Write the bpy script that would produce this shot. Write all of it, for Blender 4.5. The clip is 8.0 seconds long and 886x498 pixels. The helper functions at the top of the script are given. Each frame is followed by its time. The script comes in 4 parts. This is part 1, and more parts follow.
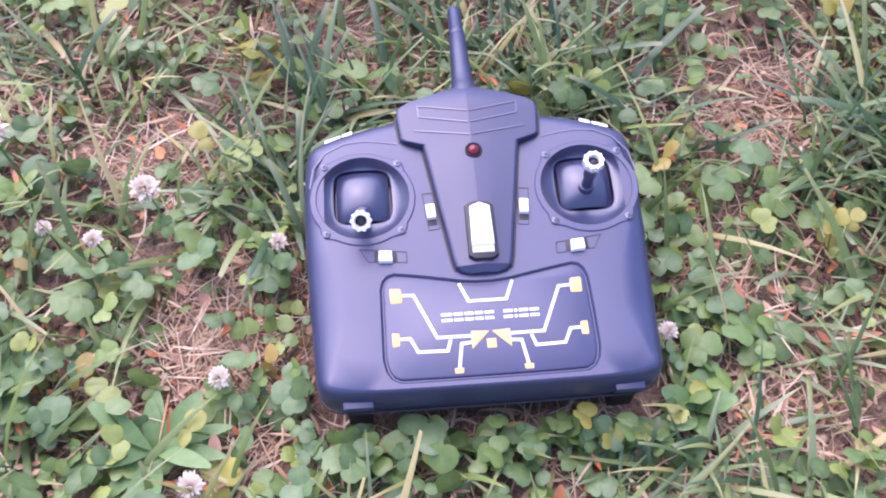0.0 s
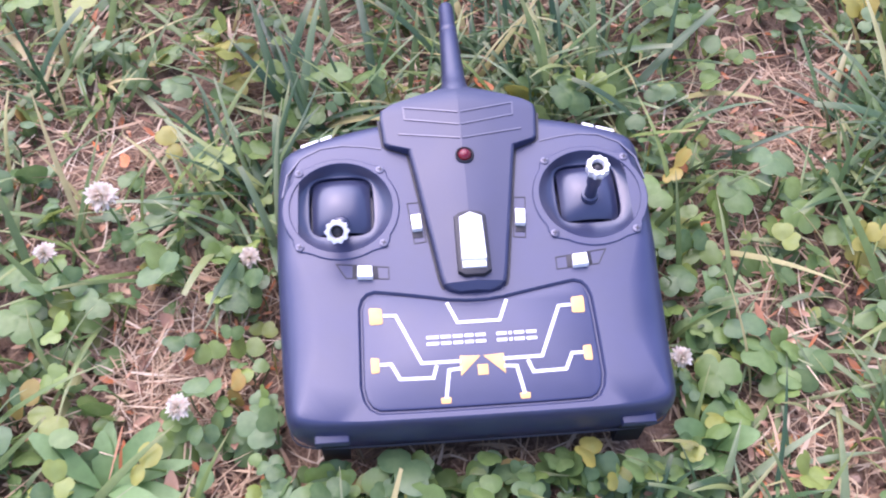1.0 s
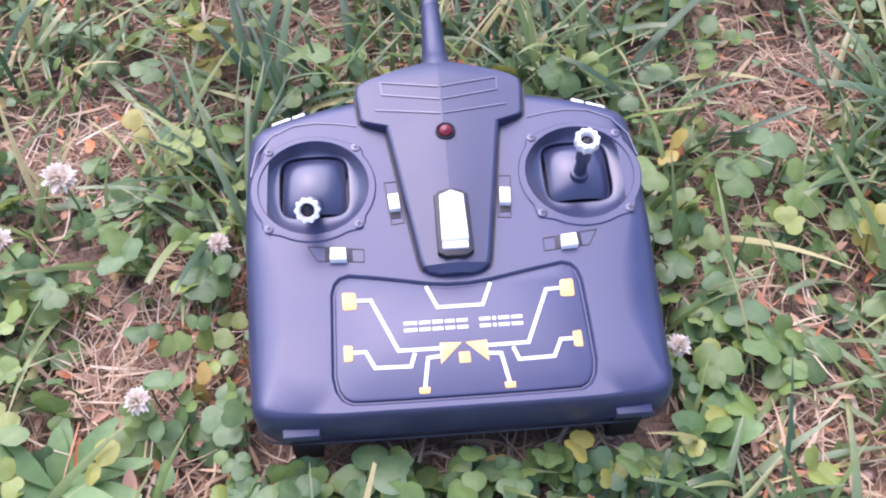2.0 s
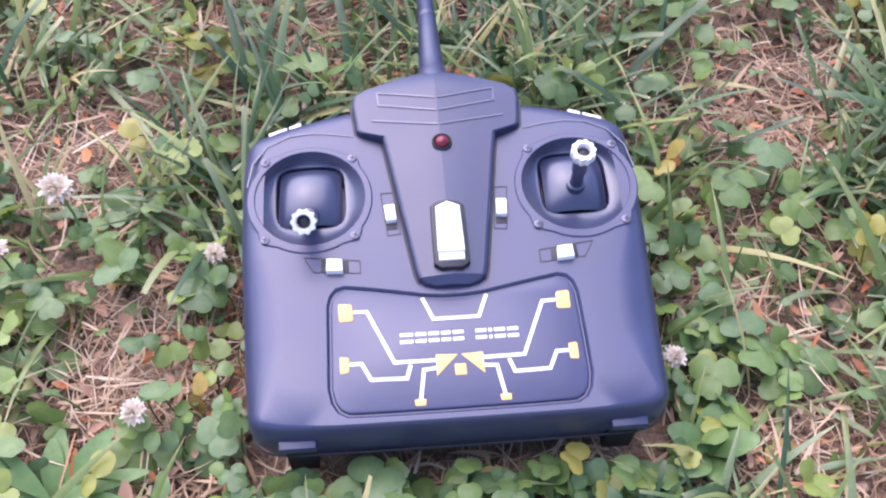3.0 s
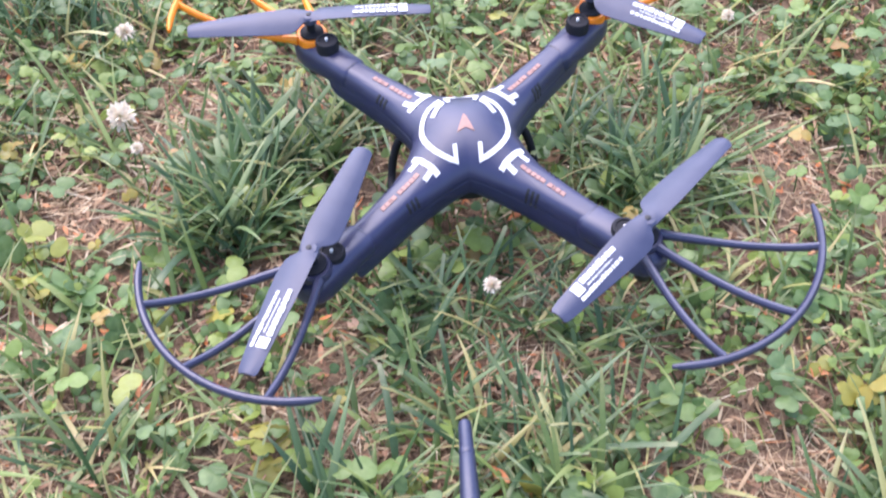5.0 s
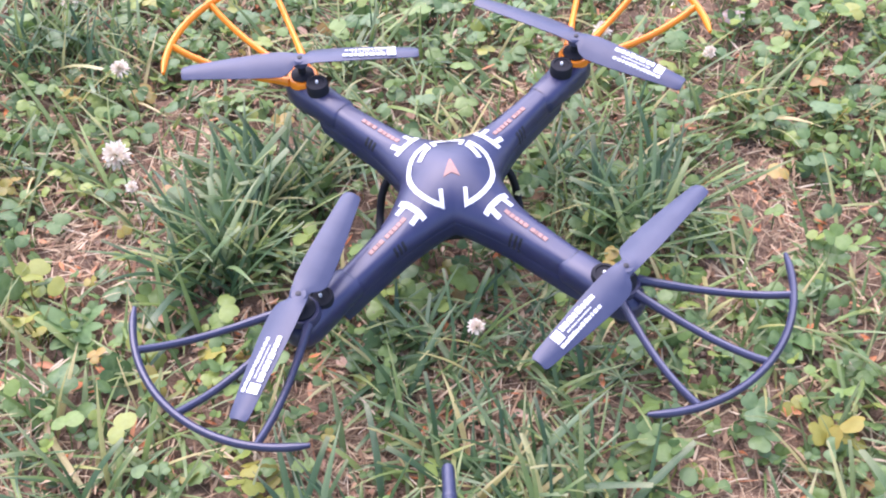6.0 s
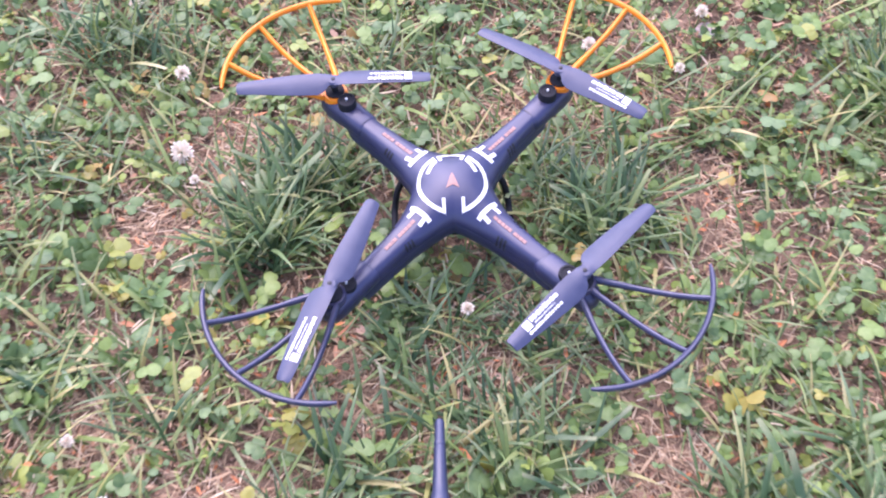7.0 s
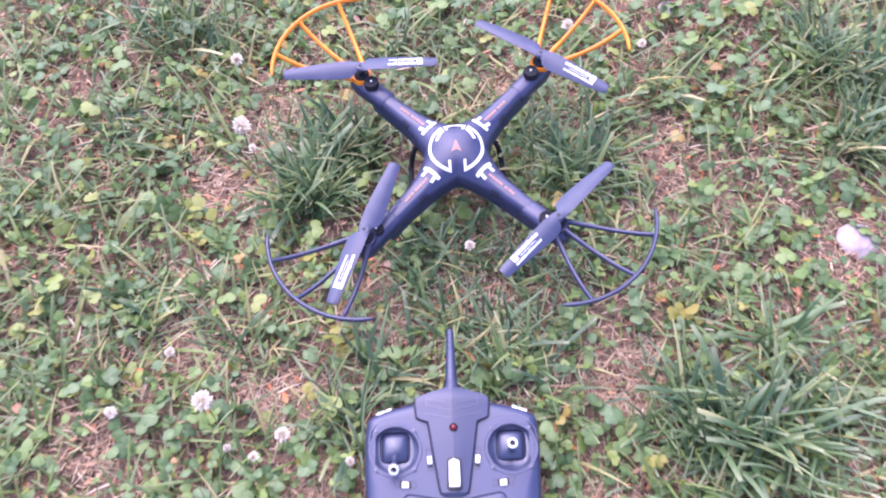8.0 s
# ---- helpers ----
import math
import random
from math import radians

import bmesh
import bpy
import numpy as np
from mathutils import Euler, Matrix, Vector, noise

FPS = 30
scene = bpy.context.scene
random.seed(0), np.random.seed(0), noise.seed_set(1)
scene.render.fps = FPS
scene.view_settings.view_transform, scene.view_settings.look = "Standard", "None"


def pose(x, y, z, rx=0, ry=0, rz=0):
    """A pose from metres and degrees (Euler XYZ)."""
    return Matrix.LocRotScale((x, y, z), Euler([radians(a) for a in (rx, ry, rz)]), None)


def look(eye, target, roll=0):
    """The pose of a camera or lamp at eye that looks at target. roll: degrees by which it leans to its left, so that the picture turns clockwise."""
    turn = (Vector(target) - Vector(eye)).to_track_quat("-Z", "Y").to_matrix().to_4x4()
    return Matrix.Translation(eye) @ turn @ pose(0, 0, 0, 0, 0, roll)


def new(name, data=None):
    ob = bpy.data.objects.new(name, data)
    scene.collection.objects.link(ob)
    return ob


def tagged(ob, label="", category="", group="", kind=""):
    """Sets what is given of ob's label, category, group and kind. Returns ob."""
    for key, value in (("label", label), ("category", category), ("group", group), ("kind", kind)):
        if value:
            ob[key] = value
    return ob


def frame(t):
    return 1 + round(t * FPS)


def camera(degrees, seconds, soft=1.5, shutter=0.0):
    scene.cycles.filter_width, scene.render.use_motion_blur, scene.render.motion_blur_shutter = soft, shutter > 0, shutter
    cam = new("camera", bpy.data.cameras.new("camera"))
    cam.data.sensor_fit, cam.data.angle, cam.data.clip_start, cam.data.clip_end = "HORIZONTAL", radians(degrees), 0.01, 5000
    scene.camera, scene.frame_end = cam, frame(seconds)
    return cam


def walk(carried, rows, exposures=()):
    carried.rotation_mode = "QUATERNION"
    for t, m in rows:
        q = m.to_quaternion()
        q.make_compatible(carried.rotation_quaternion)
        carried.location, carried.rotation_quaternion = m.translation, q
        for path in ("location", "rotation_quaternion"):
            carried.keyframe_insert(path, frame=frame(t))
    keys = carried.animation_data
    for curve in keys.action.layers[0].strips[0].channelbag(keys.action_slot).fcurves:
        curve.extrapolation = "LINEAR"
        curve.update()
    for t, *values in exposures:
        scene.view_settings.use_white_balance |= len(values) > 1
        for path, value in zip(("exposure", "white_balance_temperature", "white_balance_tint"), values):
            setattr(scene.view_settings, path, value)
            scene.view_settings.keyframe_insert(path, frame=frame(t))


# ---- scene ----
# ---- camera ----
cam = camera(47.1, 8.0, soft=2.0, shutter=0.5)
PATH = [
    (0, (0.007, -0.001, 0.456), (0.014, 1.11, -1.207), 1.1),
    (0.5, (0.01, 0.01, 0.428), (0.013, 1.148, -1.217), 0.6),
    (1, (0.015, 0.021, 0.411), (0.011, 1.183, -1.217), 0.9),
    (1.5, (0.023, 0.028, 0.386), (0.017, 1.213, -1.225), 0.8),
    (1.7, (0.023, 0.025, 0.381), (0.017, 1.215, -1.227), 0.6),
    (2.8, (0.025, 0.027, 0.377), (0.024, 1.231, -1.221), 0.7),
    (3, (0.024, 0.028, 0.381), (0.023, 1.226, -1.221), 0.8),
    (3.5, (0.021, 0.02, 0.429), (-0.01, 1.23, -1.164), 0.4),
    (4, (0.017, 0.038, 0.489), (-0.075, 1.332, -1.033), -1.1),
    (4.1, (0.018, 0.046, 0.494), (-0.083, 1.351, -1.016), -1.6),
    (4.4, (0.013, 0.070, 0.506), (-0.062, 1.402, -0.985), -0.8),
    (4.5, (0.01, 0.08, 0.509), (-0.047, 1.415, -0.979), -0.2),
    (5, (0.011, 0.116, 0.537), (-0.036, 1.458, -0.945), 0.4),
    (5.2, (0.013, 0.121, 0.541), (-0.037, 1.477, -0.928), 0.2),
    (6.3, (0.018, 0.126, 0.606), (-0.015, 1.427, -0.912), 1.3),
    (6.5, (0.023, 0.116, 0.638), (-0.024, 1.385, -0.907), 1.2),
    (7, (0.026, 0.069, 0.752), (-0.027, 1.256, -0.856), 2.2),
    (7.5, (0.03, 0.013, 0.857), (-0.033, 1.123, -0.805), 1.1),
    (8, (0.035, -0.056, 0.962), (-0.031, 1.014, -0.726), 0.2),
]
EXPOSURES = [(0.0, 1.68, 5800, 42), (1.5, 1.65, 5850, 37), (3.0, 1.60, 5900, 34), (4.5, 1.73, 6080, 20), (5.0, 1.80, 6050, 24), (6.5, 1.83, 6000, 33), (8.0, 1.83, 5700, 44)]
walk(cam, [(t, look(eye, target, roll)) for t, eye, target, roll in PATH], EXPOSURES)

# ---- light: a bright, softly veiled sky and a wide, weak sun ----
SUN_ELEVATION, SUN_AZIMUTH = 60.0, -36.0
world = bpy.data.worlds.new("sky")
scene.world = world
world.use_nodes = True
wn, wl = world.node_tree.nodes, world.node_tree.links
sky = wn.new("ShaderNodeTexSky")
sky.sky_type, sky.sun_disc = "NISHITA", False
sky.sun_elevation, sky.sun_rotation = radians(SUN_ELEVATION), radians(SUN_AZIMUTH)
sky.dust_density, sky.air_density = 2.0, 1.2
wl.new(sky.outputs["Color"], wn["Background"].inputs["Color"])
wn["Background"].inputs["Strength"].default_value = 0.13
sun_data = bpy.data.lights.new("sun", "SUN")
sun_data.energy, sun_data.angle, sun_data.color = 1.5, radians(84), (1.0, 0.97, 0.93)
sun = new("sun", sun_data)
az, el = radians(SUN_AZIMUTH), radians(SUN_ELEVATION)
sun.matrix_world = look((3 * math.sin(az) * math.cos(el), 3 * math.cos(az) * math.cos(el), 3 * math.sin(el)), (0, 0, 0))


# ---- materials ----
def shader(name, rough=0.5, metal=0.0, specular=0.5):
    m = bpy.data.materials.new(name)
    m.use_nodes = True
    n, l = m.node_tree.nodes, m.node_tree.links
    b = n["Principled BSDF"]
    b.inputs["Roughness"].default_value = rough
    b.inputs["Metallic"].default_value = metal
    b.inputs["Specular IOR Level"].default_value = specular
    return m, n, l, b


def ramp(n, stops, mode="LINEAR"):
    r = n.new("ShaderNodeValToRGB")
    r.color_ramp.interpolation = mode
    while len(r.color_ramp.elements) < len(stops):
        r.color_ramp.elements.new(0.5)
    for e, (p, c) in zip(r.color_ramp.elements, stops):
        e.position, e.color = p, (*c, 1)
    return r


def plastic(name, low, high, rough, metal=0.0, grain=900.0, bump=0.06, specular=0.5, wear=60.0):
    """Moulded plastic: fine grain in the relief, broad faint scuffs in colour and gloss."""
    m, n, l, b = shader(name, rough, metal, specular)
    co = n.new("ShaderNodeTexCoord")
    broad, fine = n.new("ShaderNodeTexNoise"), n.new("ShaderNodeTexNoise")
    broad.inputs["Scale"].default_value, broad.inputs["Detail"].default_value = wear, 6
    fine.inputs["Scale"].default_value, fine.inputs["Detail"].default_value = grain, 3
    for t in (broad, fine):
        l.new(co.outputs["Object"], t.inputs["Vector"])
    r = ramp(n, [(0.3, low), (0.72, high)])
    l.new(broad.outputs["Fac"], r.inputs["Fac"])
    l.new(r.outputs["Color"], b.inputs["Base Color"])
    k = n.new("ShaderNodeMapRange")
    k.inputs["To Min"].default_value, k.inputs["To Max"].default_value = rough - 0.07, rough + 0.09
    l.new(broad.outputs["Fac"], k.inputs["Value"])
    l.new(k.outputs["Result"], b.inputs["Roughness"])
    bm_ = n.new("ShaderNodeBump")
    bm_.inputs["Strength"].default_value, bm_.inputs["Distance"].default_value = bump, 0.0004
    l.new(fine.outputs["Fac"], bm_.inputs["Height"])
    l.new(bm_.outputs["Normal"], b.inputs["Normal"])
    return m


def foliage(name, stops, tip, tip_from, rough=0.5, see_through=0.3, vein=0.0):
    """Leaf or blade: a colour of its own for each piece, paler or dry towards the tip, light passing through."""
    m, n, l, b = shader(name, rough, 0.0, 0.4)
    geo, info = n.new("ShaderNodeNewGeometry"), n.new("ShaderNodeObjectInfo")
    mix = n.new("ShaderNodeMath")
    mix.operation = "ADD"
    l.new(geo.outputs["Random Per Island"], mix.inputs[0])
    l.new(info.outputs["Random"], mix.inputs[1])
    fr = n.new("ShaderNodeMath")
    fr.operation = "FRACT"
    l.new(mix.outputs[0], fr.inputs[0])
    r = ramp(n, stops)
    l.new(fr.outputs[0], r.inputs["Fac"])
    at = n.new("ShaderNodeAttribute")
    at.attribute_name = "along"
    mr = n.new("ShaderNodeMapRange")
    mr.inputs["From Min"].default_value, mr.inputs["From Max"].default_value = tip_from, 1.0
    mr.inputs["To Max"].default_value = 0.75
    l.new(at.outputs["Fac"], mr.inputs["Value"])
    co, tex = n.new("ShaderNodeTexCoord"), n.new("ShaderNodeTexNoise")
    tex.inputs["Scale"].default_value, tex.inputs["Detail"].default_value = 260.0, 5
    l.new(co.outputs["Object"], tex.inputs["Vector"])
    mul = n.new("ShaderNodeMath")
    mul.operation = "MULTIPLY"
    l.new(mr.outputs["Result"], mul.inputs[0])
    l.new(tex.outputs["Fac"], mul.inputs[1])
    mc = n.new("ShaderNodeMix")
    mc.data_type = "RGBA"
    mc.inputs["B"].default_value = (*tip, 1)
    l.new(mul.outputs[0], mc.inputs["Factor"])
    l.new(r.outputs["Color"], mc.inputs["A"])
    tone = n.new("ShaderNodeHueSaturation")
    vr = n.new("ShaderNodeMapRange")
    vr.inputs["To Min"].default_value, vr.inputs["To Max"].default_value = 0.82, 1.18
    l.new(tex.outputs["Fac"], vr.inputs["Value"])
    l.new(vr.outputs["Result"], tone.inputs["Value"])
    l.new(mc.outputs["Result"], tone.inputs["Color"])
    l.new(tone.outputs["Color"], b.inputs["Base Color"])
    bump = n.new("ShaderNodeBump")
    bump.inputs["Strength"].default_value, bump.inputs["Distance"].default_value = 0.12, 0.0005
    l.new(tex.outputs["Fac"], bump.inputs["Height"])
    l.new(bump.outputs["Normal"], b.inputs["Normal"])
    tl, ms = n.new("ShaderNodeBsdfTranslucent"), n.new("ShaderNodeMixShader")
    l.new(tone.outputs["Color"], tl.inputs["Color"])
    ms.inputs["Fac"].default_value = see_through
    l.new(b.outputs["BSDF"], ms.inputs[1])
    l.new(tl.outputs["BSDF"], ms.inputs[2])
    l.new(ms.outputs["Shader"], n["Material Output"].inputs["Surface"])
    return m


def soil_material():
    m, n, l, b = shader("soil", 0.95, 0.0, 0.15)
    co = n.new("ShaderNodeTexCoord")
    broad, mid, fine = (n.new("ShaderNodeTexNoise") for _ in range(3))
    for t, s in ((broad, 9.0), (mid, 90.0), (fine, 600.0)):
        t.inputs["Scale"].default_value, t.inputs["Detail"].default_value = s, 6
        l.new(co.outputs["Object"], t.inputs["Vector"])
    r1 = ramp(n, [(0.3, (0.060, 0.036, 0.023)), (0.5, (0.165, 0.102, 0.064)), (0.7, (0.33, 0.225, 0.148))])
    r2 = ramp(n, [(0.35, (0.078, 0.046, 0.029)), (0.65, (0.35, 0.242, 0.163))])
    l.new(mid.outputs["Fac"], r1.inputs["Fac"])
    l.new(fine.outputs["Fac"], r2.inputs["Fac"])
    mx = n.new("ShaderNodeMix")
    mx.data_type = "RGBA"
    l.new(broad.outputs["Fac"], mx.inputs["Factor"])
    l.new(r1.outputs["Color"], mx.inputs["A"])
    l.new(r2.outputs["Color"], mx.inputs["B"])
    # short turf beyond the worn spot where the things lie
    shift, dist, turf = n.new("ShaderNodeVectorMath"), n.new("ShaderNodeVectorMath"), n.new("ShaderNodeMapRange")
    shift.operation, dist.operation = "SUBTRACT", "LENGTH"
    shift.inputs[1].default_value = (0.02, 0.53, 0.0)
    l.new(co.outputs["Object"], shift.inputs[0])
    l.new(shift.outputs["Vector"], dist.inputs[0])
    turf.inputs["From Min"].default_value, turf.inputs["From Max"].default_value = 0.55, 0.95
    turf.inputs["To Max"].default_value = 0.92
    l.new(dist.outputs["Value"], turf.inputs["Value"])
    r3 = ramp(n, [(0.3, (0.085, 0.125, 0.050)), (0.5, (0.140, 0.195, 0.075)), (0.7, (0.23, 0.25, 0.11))])
    l.new(mid.outputs["Fac"], r3.inputs["Fac"])
    mg = n.new("ShaderNodeMix")
    mg.data_type = "RGBA"
    l.new(turf.outputs["Result"], mg.inputs["Factor"])
    l.new(mx.outputs["Result"], mg.inputs["A"])
    l.new(r3.outputs["Color"], mg.inputs["B"])
    l.new(mg.outputs["Result"], b.inputs["Base Color"])
    bump = n.new("ShaderNodeBump")
    bump.inputs["Strength"].default_value, bump.inputs["Distance"].default_value = 0.8, 0.003
    l.new(mid.outputs["Fac"], bump.inputs["Height"])
    l.new(bump.outputs["Normal"], b.inputs["Normal"])
    return m


SHELL = plastic("black_shell_plastic", (0.019, 0.024, 0.064), (0.027, 0.032, 0.082), 0.41, specular=0.80)
TOWER = plastic("smooth_black_plastic", (0.017, 0.021, 0.055), (0.024, 0.028, 0.068), 0.40, specular=0.72)
BOWL = plastic("glossy_black_plastic", (0.021, 0.026, 0.056), (0.029, 0.034, 0.070), 0.31, grain=300, bump=0.02, specular=0.9)
# dark plastic parts, and the shade inside grooves, gaps and holes as a colour
DARK = plastic("dark_plastic_and_recess_shade", (0.008, 0.008, 0.010), (0.014, 0.014, 0.018), 0.5)
MATTE = plastic("matte_black_plastic", (0.010, 0.010, 0.013), (0.016, 0.016, 0.021), 0.7, specular=0.25)
CHROME = plastic("bright_silver_plastic", (0.78, 0.77, 0.72), (0.88, 0.87, 0.82), 0.3, metal=0.08, bump=0.01)
# shell plastic made paler: the highlight along raised lines is in this colour
RIDGE = plastic("highlit_ridge_plastic", (0.050, 0.052, 0.085), (0.075, 0.077, 0.115), 0.35, specular=0.9)
STEEL = plastic("plated_steel", (0.70, 0.69, 0.66), (0.86, 0.85, 0.82), 0.25, metal=0.25, bump=0.01)
SCREW = plastic("dark_screw_metal", (0.09, 0.09, 0.12), (0.16, 0.16, 0.19), 0.35, metal=0.6)
LABEL = plastic("printed_label_film", (0.021, 0.022, 0.050), (0.029, 0.030, 0.062), 0.36, grain=250, bump=0.05, specular=0.75)
WHITE = plastic("white_print", (0.68, 0.67, 0.63), (0.78, 0.77, 0.73), 0.45, wear=300)
GOLD = plastic("yellow_print", (0.74, 0.40, 0.10), (0.82, 0.50, 0.16), 0.45, wear=200)
SALMON = plastic("orange_print", (0.27, 0.135, 0.105), (0.36, 0.19, 0.15), 0.45, wear=400)
RED = plastic("red_led_lens", (0.11, 0.004, 0.010), (0.17, 0.008, 0.016), 0.10, bump=0.0)
DRONE = plastic("black_drone_plastic", (0.017, 0.019, 0.058), (0.025, 0.027, 0.076), 0.37, specular=0.68)
PROP = plastic("grey_propeller_plastic", (0.034, 0.039, 0.078), (0.052, 0.057, 0.100), 0.40, specular=0.5)
GUARD = plastic("black_guard_plastic", (0.022, 0.023, 0.060), (0.034, 0.035, 0.080), 0.36, specular=0.7)
ORANGE = plastic("orange_guard_plastic", (0.86, 0.21, 0.004), (0.94, 0.29, 0.010), 0.36)
STONE = plastic("pale_stone", (0.34, 0.27, 0.25), (0.50, 0.41, 0.39), 0.85, grain=700, bump=0.5, specular=0.2, wear=120)
SOIL = soil_material()
CLOVER = foliage("clover_green", [(0.0, (0.070, 0.135, 0.042)), (0.22, (0.115, 0.200, 0.060)), (0.42, (0.190, 0.285, 0.060)), (0.60, (0.108, 0.188, 0.074)), (0.76, (0.140, 0.228, 0.088)), (0.88, (0.250, 0.335, 0.068)), (0.955, (0.310, 0.345, 0.072)), (0.980, (0.430, 0.360, 0.070)), (1.0, (0.440, 0.220, 0.070))], (0.270, 0.350, 0.130), 0.40, 0.33, 0.30)
GRASS = foliage("grass_green", [(0.0, (0.086, 0.130, 0.040)), (0.3, (0.135, 0.198, 0.055)), (0.55, (0.216, 0.281, 0.072)), (0.75, (0.189, 0.244, 0.114)), (0.88, (0.313, 0.312, 0.099)), (1.0, (0.518, 0.416, 0.182))], (0.518, 0.437, 0.213), 0.72, 0.42, 0.22)
TUFT = foliage("long_grass_green", [(0.0, (0.046, 0.091, 0.037)), (0.35, (0.076, 0.134, 0.050)), (0.65, (0.138, 0.211, 0.070)), (0.85, (0.163, 0.227, 0.108)), (0.95, (0.265, 0.309, 0.096)), (1.0, (0.469, 0.412, 0.200))], (0.510, 0.474, 0.256), 0.8, 0.31, 0.2)
STRAW = foliage("dry_straw", [(0.0, (0.247, 0.145, 0.076)), (0.35, (0.371, 0.245, 0.134)), (0.65, (0.515, 0.370, 0.210)), (0.85, (0.580, 0.450, 0.290)), (0.94, (0.700, 0.590, 0.410)), (1.0, (0.433, 0.150, 0.050))], (0.536, 0.400, 0.244), 0.3, 0.7, 0.15)
DRYLEAF = foliage("dry_leaf_brown", [(0.0, (0.50, 0.15, 0.045)), (0.35, (0.60, 0.21, 0.07)), (0.65, (0.48, 0.26, 0.15)), (1.0, (0.55, 0.38, 0.27))], (0.55, 0.30, 0.16), 0.3, 0.6, 0.2)
LITTER = foliage("litter_brown", [(0.0, (0.126, 0.062, 0.034)), (0.35, (0.315, 0.165, 0.095)), (0.6, (0.440, 0.265, 0.145)), (0.78, (0.560, 0.385, 0.225)), (0.9, (0.630, 0.190, 0.052)), (0.95, (0.420, 0.130, 0.043)), (1.0, (0.210, 0.240, 0.086))], (0.525, 0.360, 0.224), 0.3, 0.75, 0.12)
CRUMB = foliage("soil_crumb_brown", [(0.0, (0.07, 0.040, 0.025)), (0.5, (0.19, 0.115, 0.075)), (0.85, (0.33, 0.22, 0.15)), (1.0, (0.46, 0.34, 0.25))], (0.25, 0.16, 0.11), 0.4, 0.9, 0.0)
PETAL = foliage("white_clover_petal", [(0.0, (0.66, 0.54, 0.38)), (0.6, (0.86, 0.78, 0.62)), (1.0, (0.70, 0.54, 0.42))], (0.88, 0.83, 0.70), 0.2, 0.6, 0.3)
WEED = foliage("weed_green", [(0.0, (0.13, 0.24, 0.07)), (0.5, (0.17, 0.30, 0.09)), (1.0, (0.22, 0.34, 0.12))], (0.28, 0.40, 0.17), 0.5, 0.5, 0.35)


# ---- mesh helpers ----
LIFT = {}


def part(name, bm, material, parent, label="", angle=38):
    """Links a bmesh as one mesh object under a thing or a part."""
    me = bpy.data.meshes.new(name)
    bmesh.ops.recalc_face_normals(bm, faces=bm.faces[:])
    bm.to_mesh(me)
    bm.free()
    me.materials.append(material)
    me.polygons.foreach_set("use_smooth", [True] * len(me.polygons))
    me.set_sharp_from_angle(angle=radians(angle))
    ob = new(name, me)
    if parent:
        ob.parent = parent
        ob.location.z = LIFT.get(parent.name, 0.0)
    return tagged(ob, label) if label else ob


def thing(name, m, label, category, group=""):
    ob = new(name)
    ob.empty_display_size = 0.02
    ob.matrix_basis = m
    return tagged(ob, label, category, group)


def basis(origin, xdir, ydir):
    x = Vector(xdir).normalized()
    y = (Vector(ydir) - x * x.dot(Vector(ydir))).normalized()
    z = x.cross(y)
    m = Matrix((x, y, z)).transposed().to_4x4()
    m.translation = Vector(origin)
    return m


def loft(rings, cap_start=True, cap_end=True, closed=True, bm=None):
    bm = bm or bmesh.new()
    vs = [[bm.verts.new(p) for p in ring] for ring in rings]
    k = len(vs[0])
    for a, b in zip(vs, vs[1:]):
        for i in range(k if closed else k - 1):
            j = (i + 1) % k
            bm.faces.new((a[i], a[j], b[j], b[i]))
    if cap_start:
        bm.faces.new(vs[0])
    if cap_end:
        bm.faces.new(list(reversed(vs[-1])))
    return bm


def tube(points, radii, n=10, bm=None, flat=1.0):
    """A tube along points; flat squeezes it across its own up direction."""
    pts = [Vector(p) for p in points]
    rings = []
    for i, p in enumerate(pts):
        d = (pts[min(i + 1, len(pts) - 1)] - pts[max(i - 1, 0)]).normalized()
        side = d.cross(Vector((0, 0, 1)))
        side = side.normalized() if side.length > 1e-4 else Vector((1, 0, 0))
        up = side.cross(d).normalized()
        r = radii[i] if isinstance(radii, (list, tuple)) else radii
        rings.append([p + side * r * math.cos(2 * math.pi * k / n) + up * r * flat * math.sin(2 * math.pi * k / n) for k in range(n)])
    return loft(rings, bm=bm)


def lathe(profile, n=32, centre=(0, 0, 0), bm=None, caps=(True, True)):
    """Rings of (radius, z) turned about the upright through centre."""
    c = Vector(centre)
    rings = [[c + Vector((r * math.cos(2 * math.pi * k / n), r * math.sin(2 * math.pi * k / n), z)) for k in range(n)] for r, z in profile]
    return loft(rings, caps[0], caps[1], bm=bm)


def ccw(poly):
    a = sum(p[0] * q[1] - q[0] * p[1] for p, q in zip(poly, poly[1:] + poly[:1]))
    return list(poly) if a > 0 else list(reversed(poly))


def inset(poly, d, share=None):
    """Moves each corner of a counter-clockwise outline inwards by d (times its share)."""
    out, k = [], len(poly)
    for i in range(k):
        p, a, b = Vector(poly[i]), Vector(poly[i - 1]), Vector(poly[(i + 1) % k])
        u, v = (p - a).normalized(), (b - p).normalized()
        nu, nv = Vector((-u.y, u.x)), Vector((-v.y, v.x))
        m = (nu + nv).normalized()
        out.append(tuple(p + m * d * (share(p) if share else 1.0) / max(0.5, m.dot(nu))))
    return out


def rounded(poly, times=3, keep=0.25):
    for _ in range(times):
        out = []
        for p, q in zip(poly, poly[1:] + poly[:1]):
            out += [(p[0] * (1 - keep) + q[0] * keep, p[1] * (1 - keep) + q[1] * keep), (p[0] * keep + q[0] * (1 - keep), p[1] * keep + q[1] * (1 - keep))]
        poly = out
    return poly


def mm(poly):
    return [tuple(c / 1000 for c in p) for p in poly]


